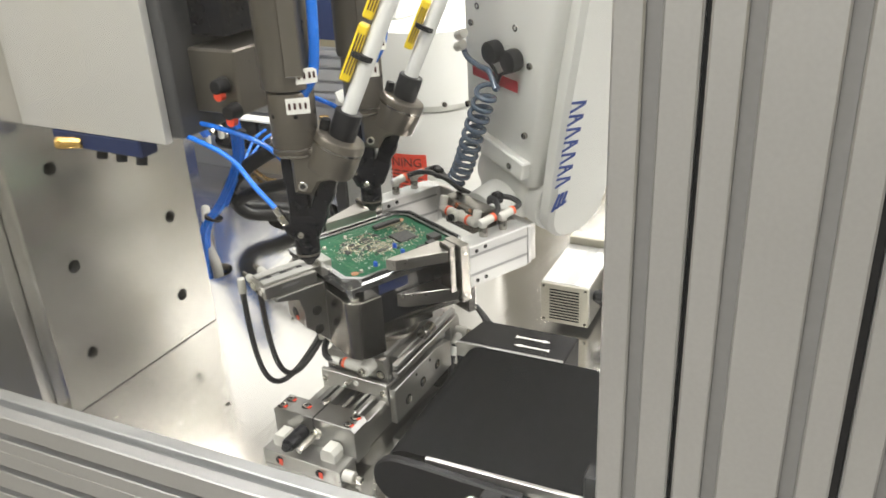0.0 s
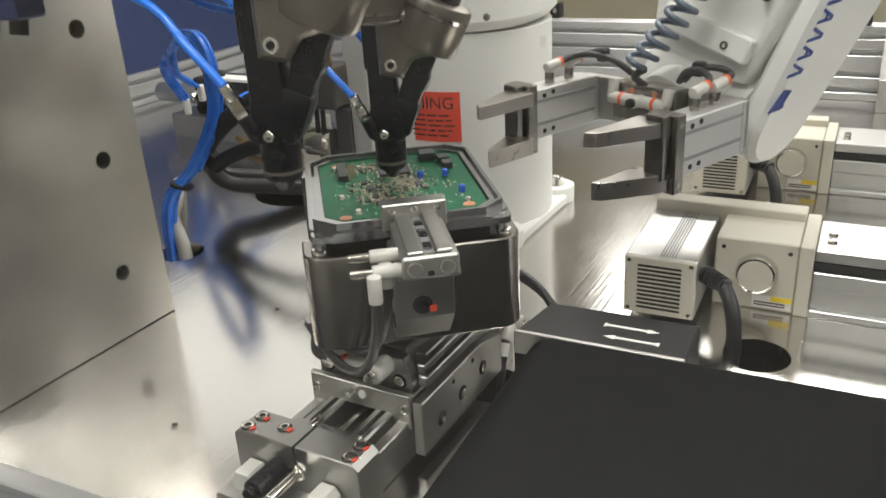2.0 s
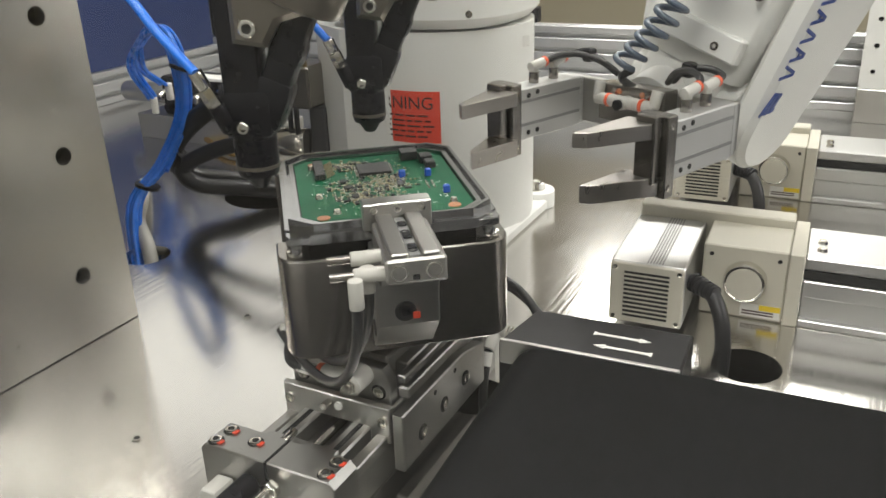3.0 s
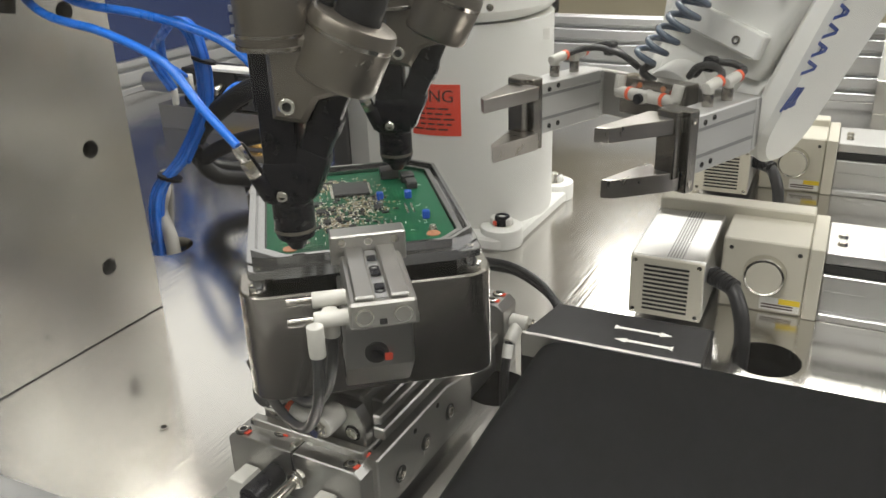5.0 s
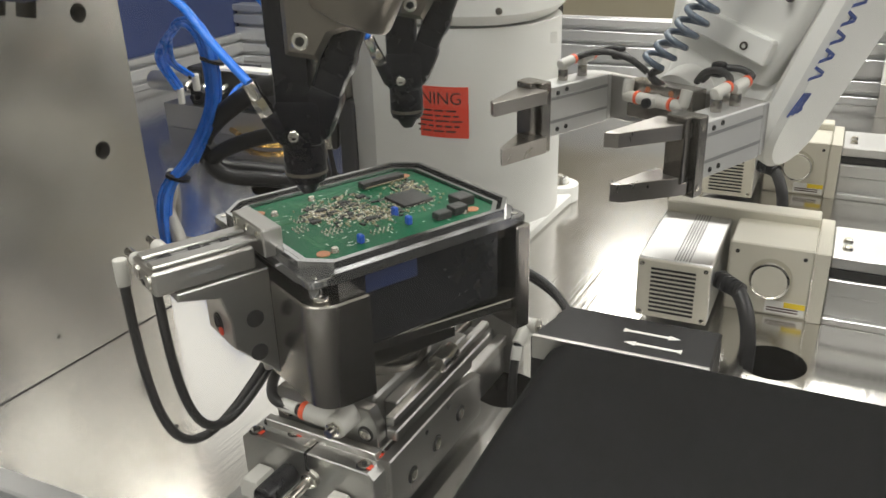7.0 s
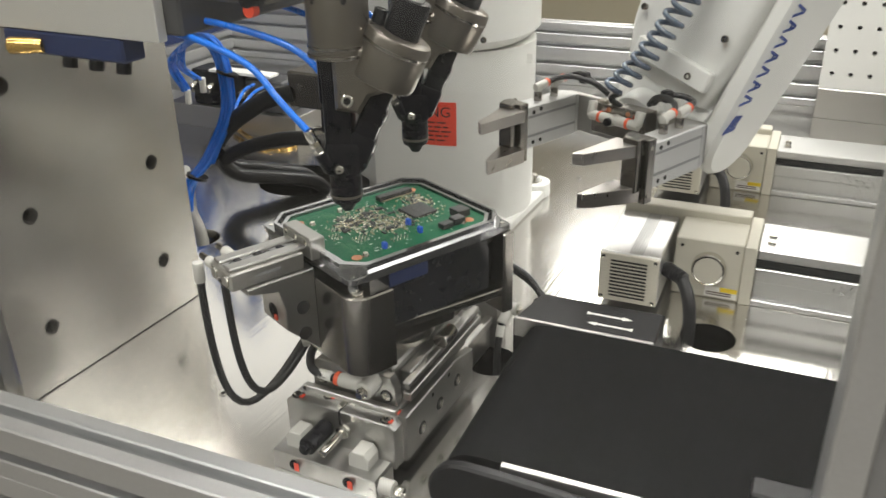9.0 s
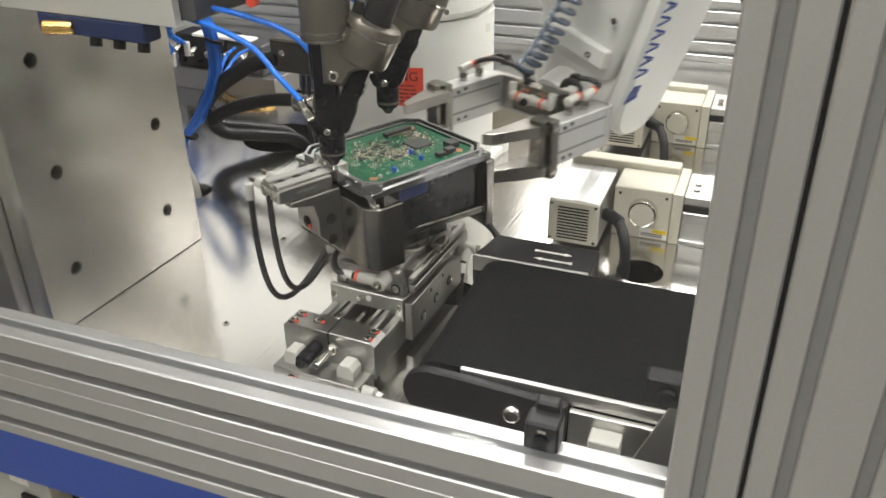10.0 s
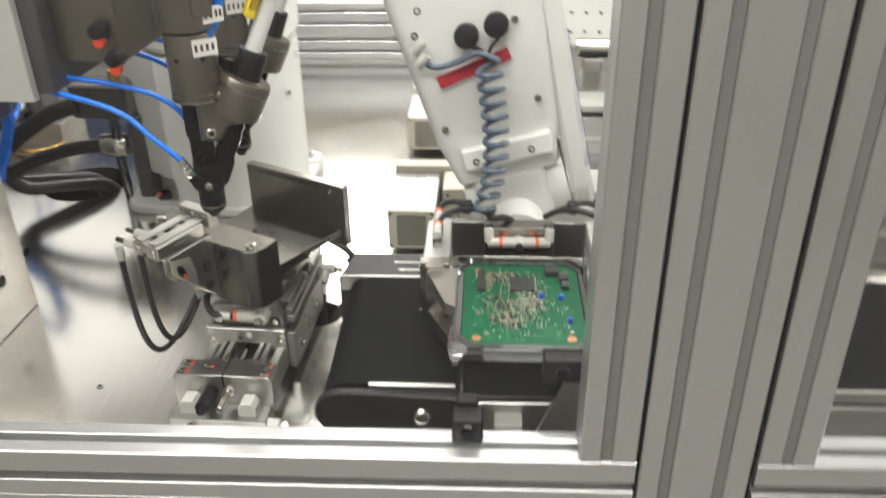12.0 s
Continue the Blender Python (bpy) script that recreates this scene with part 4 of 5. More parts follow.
for k in range(110):
    x, y = rng.uniform(-0.066, 0.060), rng.uniform(-0.052, 0.052)
    if 0.016 < x < 0.052 and -0.020 < y < 0.018:
        continue
    w, h = rng.uniform(0.0006, 0.0020), 0.00028
    if rng.random() < 0.45:
        w, h = h, w
    box((x - w, y - h, -0.0013), (x + w, y + h, -0.00105), 0, bm=bm)
tagged(part("silk_print", bm, M_LABEL, board), kind="stuff")
bm = bmesh.new()
for k in range(60):
    x, y, run = rng.uniform(-0.066, 0.02), rng.uniform(-0.05, 0.05), rng.uniform(0.008, 0.03)
    for j in range(rng.randint(1, 4)):
        if rng.random() < 0.5:
            box((x, y + j * 0.0012, -0.00125), (min(x + run, 0.066), y + j * 0.0012 + 0.0005, -0.0011), 0, bm=bm)
        else:
            box((x + j * 0.0012, y, -0.00125), (x + j * 0.0012 + 0.0005, min(y + run, 0.052), -0.0011), 0, bm=bm)
tagged(part("traces", bm, M_TRACE, board), kind="stuff")
for x, y in ((-0.006, 0.024), (-0.026, 0.020), (-0.008, -0.016), (0.010, 0.026), (-0.040, 0.004)):
    ic = part("small_outline_chip", box((x - 0.0035, y - 0.0024, -0.0012), (x + 0.0035, y + 0.0024, 0.0008), 0.0003), M_CHIP, board)
    legs = bmesh.new()
    for k in range(5):
        for sy in (-1, 1):
            box((x - 0.0030 + k * 0.0014, y + sy * 0.0030 - 0.0006, -0.0012), (x - 0.0024 + k * 0.0014, y + sy * 0.0030 + 0.0006, -0.0004), 0, bm=legs)
    part("legs", legs, M_TIN, ic)
bm = bmesh.new()
for x0, y0, nx, ny in ((-0.05, 0.012, 5, 2), (-0.045, -0.022, 4, 3), (-0.02, -0.04, 5, 2), (-0.058, -0.005, 3, 3), (-0.03, 0.03, 4, 2), (-0.012, -0.02, 6, 3)):
    for i in range(nx):
        for j in range(ny):
            cyl((x0 + i * 0.0036, y0 + j * 0.0042, -0.0012), (x0 + i * 0.0036, y0 + j * 0.0042, 0.0006), 0.0010, 0.0004, n=8, bm=bm)
tagged(part("solder_points", bm, M_TIN, board), kind="stuff")
for x, y in ((0.058, -0.047), (-0.063, 0.046), (-0.062, -0.046), (0.062, 0.045)):
    part("ground_ring", cyl((x, y, -0.0012), (x, y, -0.0006), 0.0046, n=20), M_COPPER, board)
for x, y in ((0.05, -0.048), (-0.054, -0.047), (-0.055, 0.036), (0.052, 0.047), (-0.02, 0.046)):
    part("board_screw", cyl((x, y, -0.0012), (x, y, 0.0016), 0.0032, 0.0022, n=14), M_TIN, board)
for x, y in ((0.008, -0.040), (-0.034, -0.046), (0.01, -0.02)):
    part("blue_capacitor", box((x - 0.002, y - 0.0025, -0.0012), (x + 0.002, y + 0.0025, 0.005), 0.0008), M_BLUE_CAP, board)
for lo, hi in (((0.052, -0.040, -0.001), (0.066, -0.026, 0.006)), ((0.040, -0.050, -0.001), (0.052, -0.040, 0.005)), ((0.020, 0.038, -0.001), (0.058, 0.046, 0.004)), ((0.026, -0.050, -0.001), (0.038, -0.042, 0.004))):
    part("connector", box(lo, hi, 0.0006), M_CHIP, board)
bm = bmesh.new()
for k in range(9):
    cyl((0.022 + k * 0.0042, 0.037, 0.0), (0.022 + k * 0.0042, 0.031, 0.003), 0.0006, n=6, bm=bm)
part("contact_pins", bm, M_GOLD, board)

# ---- conveyor ----
conv = thing("conveyor", "short belt conveyor with dark grey belt and black end plates", "conveyor", at=LATTICE)
cx0, cy0 = lat(-0.349, 0.633)[:2]
cy1 = lat(-0.349, 0.848)[1]
R = 0.026
ringpts = []
for i in range(9):
    a = math.pi / 2 + math.pi * i / 8
    ringpts.append((cx0 + R + R * math.cos(a), 0.064 + R * math.sin(a)))
ringpts += [(cx0 + 1.0, 0.038), (cx0 + 1.0, 0.09)]
part("belt", prism(ringpts, -(cy1 - 0.002), -(cy0 + 0.006), TOY), M_BELT, conv)
part("side_strip", box((cx0 + 0.05, cy0 + 0.0005, 0.078), (cx0 + 1.0, cy0 + 0.0055, 0.0925), 0.0008), M_SLIDE, conv)
ep = [(cx0 + 0.022 + 0.028 * math.cos(math.pi / 2 + math.pi * i / 10), 0.062 + 0.028 * math.sin(math.pi / 2 + math.pi * i / 10)) for i in range(11)] + [(cx0 + 0.155, 0.034), (cx0 + 0.155, 0.084), (cx0 + 0.05, 0.0895)]
part("end_plate", prism(ep, -cy0, -(cy0 - 0.010), TOY, bev=0.002), M_BLACK, conv)
part("side_frame", box((cx0 + 0.156, cy0 - 0.006, 0.03), (cx0 + 1.0, cy0, 0.077), 0.001), M_SLIDE, conv)
part("dome_nut", cyl((cx0 + 0.105, cy0 - 0.010, 0.064), (cx0 + 0.105, cy0 - 0.018, 0.064), 0.0105, 0.007, n=20, bev=0.002), M_NICKEL, conv)
part("mount_block", box((cx0 + 0.178, cy0 - 0.026, 0.042), (cx0 + 0.206, cy0 - 0.006, 0.066), 0.0012), M_FITTING, conv)
part("mount_screw", screw((cx0 + 0.188, cy0 - 0.026, 0.048), (0, -1, 0), 0.005, 0.004), M_BLACK_STEEL, conv)
part("support_leg", box((cx0 + 0.16, cy0 + 0.01, 0.0), (cx0 + 0.20, cy1 - 0.01, 0.036), 0.001), M_SLIDE, conv)
part("support_leg", box((cx0 + 0.70, cy0 + 0.01, 0.0), (cx0 + 0.74, cy1 - 0.01, 0.036), 0.001), M_SLIDE, conv)
fy = cy1
part("drive_cover", prism([(cx0 - 0.012, fy + 0.004), (cx0 + 0.126, fy + 0.004), (cx0 + 0.126, fy + 0.062), (cx0 + 0.0, fy + 0.062)], 0.02, 0.088, bev=0.002), M_BLACK, conv)
part("cover_strip", box((cx0 - 0.010, fy - 0.0005, 0.070), (cx0 + 0.125, fy + 0.003, 0.0905), 0.0005), M_SLIDE, conv)
for k, yy in enumerate((fy + 0.020, fy + 0.038)):
    x0, x1 = cx0 + 0.058, cx0 + 0.098
    arrow = prism([(x0, yy - 0.0014), (x1 - 0.009, yy - 0.0014), (x1 - 0.009, yy - 0.0035), (x1, yy), (x1 - 0.009, yy + 0.0035), (x1 - 0.009, yy + 0.0014), (x0, yy + 0.0014), (x0 - 0.004, yy + 0.003), (x0 - 0.004, yy - 0.003)], 0.0881, 0.0885, (pose(x0 + x1, 2 * yy, 0, 0, 0, 180) if k == 0 else None))
    part("arrow_mark", arrow, M_LABEL, conv, "white direction arrow")

# ---- small things at the door ----
latch = thing("door_latch", "black plastic door latch on the rail", "latch", at=LATTICE)
lx, ly = lat(-0.192, 0.558)[:2]
LZ = STILE_Z + 0.0002
bm = box((lx - 0.014, ly - 0.012, LZ), (lx + 0.014, ly + 0.010, LZ + 0.028), 0.002)
box((lx - 0.010, ly + 0.006, LZ + 0.020), (lx + 0.010, ly + 0.018, LZ + 0.036), 0.002, bm=bm)
part("body", bm, M_BLACK, latch)
part("button", cyl((lx, ly - 0.012, LZ + 0.013), (lx, ly - 0.0145, LZ + 0.013), 0.006), M_BLACK_STEEL, latch)
part("shine_plate", box((lx - 0.003, ly - 0.0128, LZ + 0.020), (lx + 0.004, ly - 0.0122, LZ + 0.023), 0), M_NICKEL, latch)
guide = thing("corner_guide", "black plastic corner guide with a knob on a grey bracket", "bracket", at=LATTICE)
gx, gy = lat(-0.105, 0.612)[:2]
part("block", box((gx - 0.020, gy - 0.006, 0.132), (gx + 0.040, gy + 0.012, 0.158), 0.0015), M_BLACK, guide)
part("knob", cyl((gx - 0.002, gy - 0.006, 0.145), (gx - 0.002, gy - 0.012, 0.145), 0.007, bev=0.001), M_BLACK_STEEL, guide)
part("bracket", prism([(gx - 0.048, 0.0), (gx + 0.05, 0.0), (gx + 0.05, 0.131), (gx + 0.002, 0.131)], -(gy + 0.004), -gy, TOY), M_SLIDE, guide)


# ---- electric actuators ----
def actuator():
    a = thing("electric_actuator", "cream electric linear actuator with finned motor box", "actuator", "electric actuators")
    part("motor_cover", box((0.0, 0.004, 0.010), (0.071, 0.135, 0.073), 0.0015), M_SILVER, a, "silver motor cover")
    face = part("vent_face", box((0.0005, 0.0, 0.010), (0.0705, 0.0038, 0.0725), 0.0012), M_CREAM, a, "cream vented end plate")
    for k in range(11):
        z = 0.0165 + k * 0.0046
        part("vent_slot", box((0.014, -0.0006, z), (0.057, 0.0002, z + 0.0022), 0), M_DARK, face)
    for x in (0.005, 0.066):
        for z in (0.015, 0.068):
            part("face_screw", screw((x, 0.0002, z), (0, -1, 0), 0.0024, 0.001), M_NICKEL, face)
    fins = bmesh.new()
    for k in range(6):
        box((0.034 + k * 0.0028, 0.006, 0.0728), (0.0352 + k * 0.0028, 0.133, 0.0736), 0, bm=fins)
    part("cover_ribs", fins, M_SLOT, a)
    part("rear_plate", box((0.0, 0.1355, 0.004), (0.158, 0.160, 0.085), 0.0015), M_CREAM, a)
    part("gear_box", box((0.078, 0.068, 0.0), (0.158, 0.1352, 0.076), 0.0015), M_CREAM, a)
    kn = cyl((0.120, 0.0675, 0.042), (0.120, 0.056, 0.042), 0.021, 0.0195, n=36, bev=0.001)
    part("hand_wheel", kn, M_NICKEL, a, "round bright hand wheel")
    part("wheel_face", cyl((0.120, 0.0562, 0.042), (0.120, 0.0553, 0.042), 0.0168, n=36), M_CREAM, a)
    lab = part("caution_label", box((0.118, 0.0672, 0.003), (0.156, 0.0679, 0.017), 0), M_LABEL, a, "small yellow and white caution label")
    part("label_band", box((0.136, 0.0668, 0.011), (0.156, 0.0671, 0.017), 0), M_YELLOW, lab)
    bars = bmesh.new()
    for z in (0.0055, 0.0085):
        box((0.120, 0.0668, z), (0.150, 0.0671, z + 0.0014), 0, bm=bars)
    part("print", bars, M_INK, lab)
    for x in (0.086, 0.15):
        part("bore", cyl((x, 0.0678, 0.066), (x, 0.0672, 0.066), 0.0022, n=12), M_DARK, a)
    part("end_plate", box((0.1585, 0.064, 0.0), (0.172, 0.160, 0.0765), 0.001), M_CREAM, a)
    rb = bmesh.new()
    for lo, hi in (((0.1725, 0.075, 0.0), (1.0, 0.155, 0.030)), ((0.1725, 0.066, 0.0), (1.0, 0.0745, 0.008)), ((0.1725, 0.071, 0.0305), (1.0, 0.155, 0.048)), ((0.1725, 0.09, 0.0485), (1.0, 0.145, 0.058)), ((0.1725, 0.074, 0.0585), (1.0, 0.158, 0.071))):
        box(lo, hi, 0.0012, bm=rb)
    part("rail_body", rb, M_SILVER, a, "silver aluminium rail body")
    part("rail_gap", box((0.1725, 0.0735, 0.0487), (1.0, 0.0895, 0.0583), 0), M_DARK, a)
    for y in (0.098, 0.118):
        part("rail_screw", cyl((0.186, y, 0.071), (0.186, y, 0.074), 0.0052, 0.004, n=16), M_NICKEL, a)
    part("motor_cable", tube([(0.0735, 0.03, 0.05), (0.084, 0.022, 0.050), (0.098, 0.012, 0.044), (0.108, 0.0, 0.025), (0.112, -0.006, 0.0), (0.112, -0.008, -0.03)], 0.0075, 12), M_RUBBER, a, "thick black motor cable")
    sl = bmesh.new()
    for k in range(6):
        cyl((0.076 + k * 0.004, 0.028 - k * 0.0028, 0.05 - k * 0.0004), (0.0785 + k * 0.004, 0.0263 - k * 0.0028, 0.0497 - k * 0.0004), 0.0098 - k * 0.0003, n=14, bm=sl)
    part("cable_boot", sl, M_BLACK, a)
    return a


act = actuator()
act.matrix_world = pose(-0.349, 1.060, 0.0, 0, 0, 3.0)
copy_thing(act, pose(-0.372, 1.438, 0.0, 0, 0, 3.0))

# ---- robot ----
robot = thing("industrial_robot", "white industrial robot arm with a double gripper", "robot", at=pose(-0.645, 1.275, 0))


def squircle(rx, ry, e=3.0, n=36):
    out = []
    for k in range(n):
        a = k * math.tau / n
        c, s = math.cos(a), math.sin(a)
        out.append((rx * math.copysign(abs(c) ** (2 / e), c), ry * math.copysign(abs(s) ** (2 / e), s)))
    return out


bf = prism(rounded(-0.162, -0.118, 0.122, 0.118, 0.030, 6), 0.0, 0.016, bev=0.003)
for sy in (-1, 1):
    cyl((0.1, sy * 0.088, 0.0), (0.1, sy * 0.088, 0.024), 0.026, n=24, bm=bf, bev=0.002)
    box((0.085, sy * 0.086 - 0.006, 0.014), (0.112, sy * 0.086 + 0.006, 0.034), 0.002, bm=bf)
part("base_flange", bf, M_WHITE, robot)


def column_outline(notch):
    """Round towards +x, square behind, with pockets for the anchor bolts at the back corners."""
    arc = [(0.010 + 0.112 * math.cos(a), 0.112 * math.sin(a)) for a in (math.pi * (k / 20 - 0.5) for k in range(21))]
    if not notch:
        return arc + [(-0.150, 0.112), (-0.158, 0.104), (-0.158, -0.035), (-0.118, -0.082), (-0.070, -0.112)]
    return arc + [(-0.070, 0.112), (-0.070, 0.066), (-0.158, 0.066), (-0.158, -0.035), (-0.118, -0.052), (-0.070, -0.056), (-0.066, -0.112)]


bc = prism(column_outline(True), 0.014, 0.062)
prism(column_outline(False), 0.062, 0.262, bm=bc)
part("base_column", bc, M_WHITE, robot)
sh = prism(squircle(0.122, 0.118, 2.6), 0.2645, 0.40, bev=0.012)
box((-0.11, -0.09, 0.39), (0.02, 0.09, 0.62), 0.03, bm=sh, seg=3)
part("shoulder", sh, M_WHITE, robot)
for sx in (-1, 1):
    for sy in (-1, 1):
        bolt = part("anchor_bolt", screw((sx * 0.1, sy * 0.086, 0.024 if sx > 0 else 0.016), (0, 0, 1), 0.0095, 0.012), M_NICKEL if sy > 0 else M_BLACK_STEEL, robot)
        part("washer", cyl((sx * 0.1, sy * 0.086, 0.016), (sx * 0.1, sy * 0.086, 0.0255 if sx > 0 else 0.018), 0.0135, n=20), M_NICKEL, bolt)
        part("torque_mark", box((sx * 0.1 - 0.008, sy * 0.086 - 0.0102, 0.026), (sx * 0.1 - 0.003, sy * 0.086 - 0.0094, 0.031), 0), M_RED, bolt)
    part("cover_screw", screw((sx * 0.05 + 0.05, -0.113, 0.285), (0, -1, 0), 0.004, 0.002), M_STEEL, robot)
for x, y, z in ((0.112, -0.03, 0.285), (0.116, -0.045, 0.19)):
    part("cover_screw", screw((x, y, z), (1, 0, 0), 0.004, 0.003), M_STEEL, robot)
def wrapped(bm, r, cx=0.010, a0=-110.0):
    """Bend what is drawn in x and z round the column's front, x counted along its skin."""
    for v in bm.verts:
        a = radians(a0) + v.co.x / r
        rr = r - v.co.y
        v.co.x, v.co.y = cx + rr * math.cos(a), rr * math.sin(a)
    return bm


sheet = bmesh.new()
for k in range(12):
    box((-0.028 + k * 0.0095, -0.0010, 0.135), (-0.028 + (k + 1) * 0.0095, -0.0002, 0.196), 0, bm=sheet)
bmesh.ops.remove_doubles(sheet, verts=sheet.verts[:], dist=0.00005)
label = part("warning_label", wrapped(sheet, 0.112), M_LABEL_RED, robot, "red warning label on the robot base")
word = lettering("WARNING", 0.0205, pose(-0.021, -0.0011, 0.1755, 90), M_INK, label, depth=0.0002)
bm = bmesh.new()
bm.from_mesh(word.data)
wrapped(bm, 0.112)
bm.to_mesh(word.data)
bm.free()
bars = bmesh.new()
rng = random.Random(11)
for k in range(5):
    x, z = -0.018 + 0.004 * (k % 2), 0.1685 - k * 0.0062
    while x < 0.072:
        w = rng.uniform(0.006, 0.017)
        box((x, -0.0014, z - 0.0021), (min(x + w, 0.080), -0.0009, z), 0, bm=bars)
        x += w + 0.003
part("print", wrapped(bars, 0.112), M_INK, label)
part("type_plate", box((0.080, -0.0885, 0.235), (0.092, -0.088, 0.248), 0, pose(0, 0, 0, 0, 0, 40)), M_LABEL, robot)

# forearm: origin at the wrist, z up along the arm, coil face to -y
forearm = new("forearm")
forearm.parent = robot
tagged(forearm, "white forearm casting with coiled air tube and blue lettering")
fa = bmesh.new()
SECT = [(0.045, 0.060, 0.060, 0.012), (0.10, 0.072, 0.070, 0.014), (0.25, 0.084, 0.080, 0.016), (0.42, 0.098, 0.085, 0.018), (0.62, 0.10, 0.085, 0.018)]
rings = []
for z, hx, hy, c in SECT:
    rings.append([fa.verts.new((x, y + 0.015, z)) for x, y in rounded(-hx, -hy, hx, hy, c, 4)])
for a, b in zip(rings, rings[1:]):
    for i in range(len(a)):
        fa.faces.new((a[i], a[(i + 1) % len(a)], b[(i + 1) % len(b)], b[i]))
fa.faces.new(rings[0][::-1])
fa.faces.new(rings[-1])
part("arm_casting", fa, M_WHITE, forearm)
part("cover_plate", box((-0.045, -0.064, 0.065), (0.060, -0.050, 0.09), 0.002), M_WHITE, forearm)
bw = cyl((-0.058, 0.01, 0.012), (0.066, 0.01, 0.012), 0.048, n=36, bev=0.004)
box((-0.045, -0.045, -0.02), (0.045, 0.02, 0.05), 0.012, bm=bw, seg=3)
part("wrist_housing", bw, M_WHITE, forearm)
fork = [(-0.006 + 0.049 * math.cos(math.pi + math.pi * k / 12), 0.020 + 0.049 * math.sin(math.pi + math.pi * k / 12)) for k in range(13)] + [(0.055, 0.12), (0.072, 0.40), (-0.072, 0.40), (-0.062, 0.12)]
part("side_cover", prism(fork, 0.067, 0.094, pose(0, 0.018, 0, 0, 2.5, 0) @ Matrix(((0, 0, 1, 0), (1, 0, 0, 0), (0, 1, 0, 0), (0, 0, 0, 1))), bev=0.006), M_WHITE, forearm, "white side cover with blue lettering")
coil = []
TURNS = 11
for k in range(TURNS * 16 + 1):
    u = k / (TURNS * 16)
    a = TURNS * math.tau * u
    sag = 0.012 * math.sin(u * 3.0)
    coil.append((0.012 - 0.012 * u - 0.033 * u ** 3 + 0.0125 * math.cos(a), -0.090 - sag + 0.0115 * math.sin(a), 0.186 - 0.160 * u))
part("coiled_tube", tube(coil, 0.0032, 8, steps=0), M_COIL, forearm, "smoky grey coiled air tube")
part("tube_lead", tube([coil[0], (0.004, -0.084, 0.198), (-0.02, -0.080, 0.194), (-0.045, -0.078, 0.194), (-0.058, -0.078, 0.206)], 0.0036), M_COIL, forearm)
part("tube_lead", tube([coil[-1], (-0.028, -0.092, 0.014), (-0.012, -0.080, 0.006), (-0.004, -0.066, -0.01)], 0.004), M_RUBBER, forearm)
for x in (-0.004, 0.030):
    part("plug_lead", tube([(x, -0.080, 0.208), (0.013 + (x - 0.013) * 0.3, -0.078, 0.199), (0.012, -0.076, 0.186)], 0.0022, steps=4), M_RUBBER, forearm)
for x in (-0.004, 0.030):
    part("round_plug", cyl((x, -0.066, 0.218 + x * 0.1), (x, -0.082, 0.218 + x * 0.1), 0.0135, n=24, bev=0.002), M_BLACK, forearm)
part("red_label", box((-0.020, -0.0665, 0.172), (0.065, -0.0655, 0.186), 0, pose(0, 0, 0, 0, -9, 0)), M_LABEL_DARKRED, forearm, "dark red label")
for x, z in ((-0.06, 0.23), (-0.05, 0.255), (0.02, 0.255), (0.05, 0.22), (0.055, 0.13), (-0.055, 0.12), (0.035, 0.075), (-0.03, 0.075)):
    part("cover_screw", screw((x, -0.062, z), (0, -1, 0), 0.0042, 0.004), M_STEEL, forearm)
for k, z in enumerate((0.20, 0.215)):
    part("push_fitting", cyl((-0.064, -0.08, z), (-0.05, -0.082, z + 0.01), 0.006, bev=0.001), M_FITTING, forearm)
# plain strokes in place of the maker's name, running up the side cover
LEAN_SIDE = pose(0, 0.018, 0, 0, 2.5, 0) @ pose(0.0943, 0, 0)
TOX = Matrix(((0, 0, 1, 0), (1, 0, 0, 0), (0, 1, 0, 0), (0, 0, 0, 1)))


def stroke(bm, a, b, w):
    """A flat painted bar between two points of the side cover."""
    a, b = Vector(a), Vector(b)
    n = Vector((-(b - a).y, (b - a).x)).normalized() * w / 2
    return prism([tuple(a + n), tuple(a - n), tuple(b - n), tuple(b + n)], 0.0, 0.0006, LEAN_SIDE @ TOX, bm)


mark = bmesh.new()
for k in range(7):
    z = 0.074 + k * 0.0182
    stroke(mark, (-0.060, z), (-0.036, z + 0.0055), 0.0034)
    stroke(mark, (-0.060, z + 0.0125), (-0.036, z + 0.0070), 0.0034)
    if k % 2:
        stroke(mark, (-0.048, z + 0.003), (-0.048, z + 0.0095), 0.0028)
part("maker_mark", mark, M_LOGO, forearm, "dark blue maker's mark as plain strokes")
zig = bmesh.new()
for k in range(3):
    stroke(zig, (-0.057 + k * 0.008, 0.034 + k * 0.002), (-0.049 + k * 0.006, 0.060), 0.0045)
stroke(zig, (-0.056, 0.0375), (-0.034, 0.0425), 0.004)
part("maker_emblem", zig, M_LOGO, forearm)

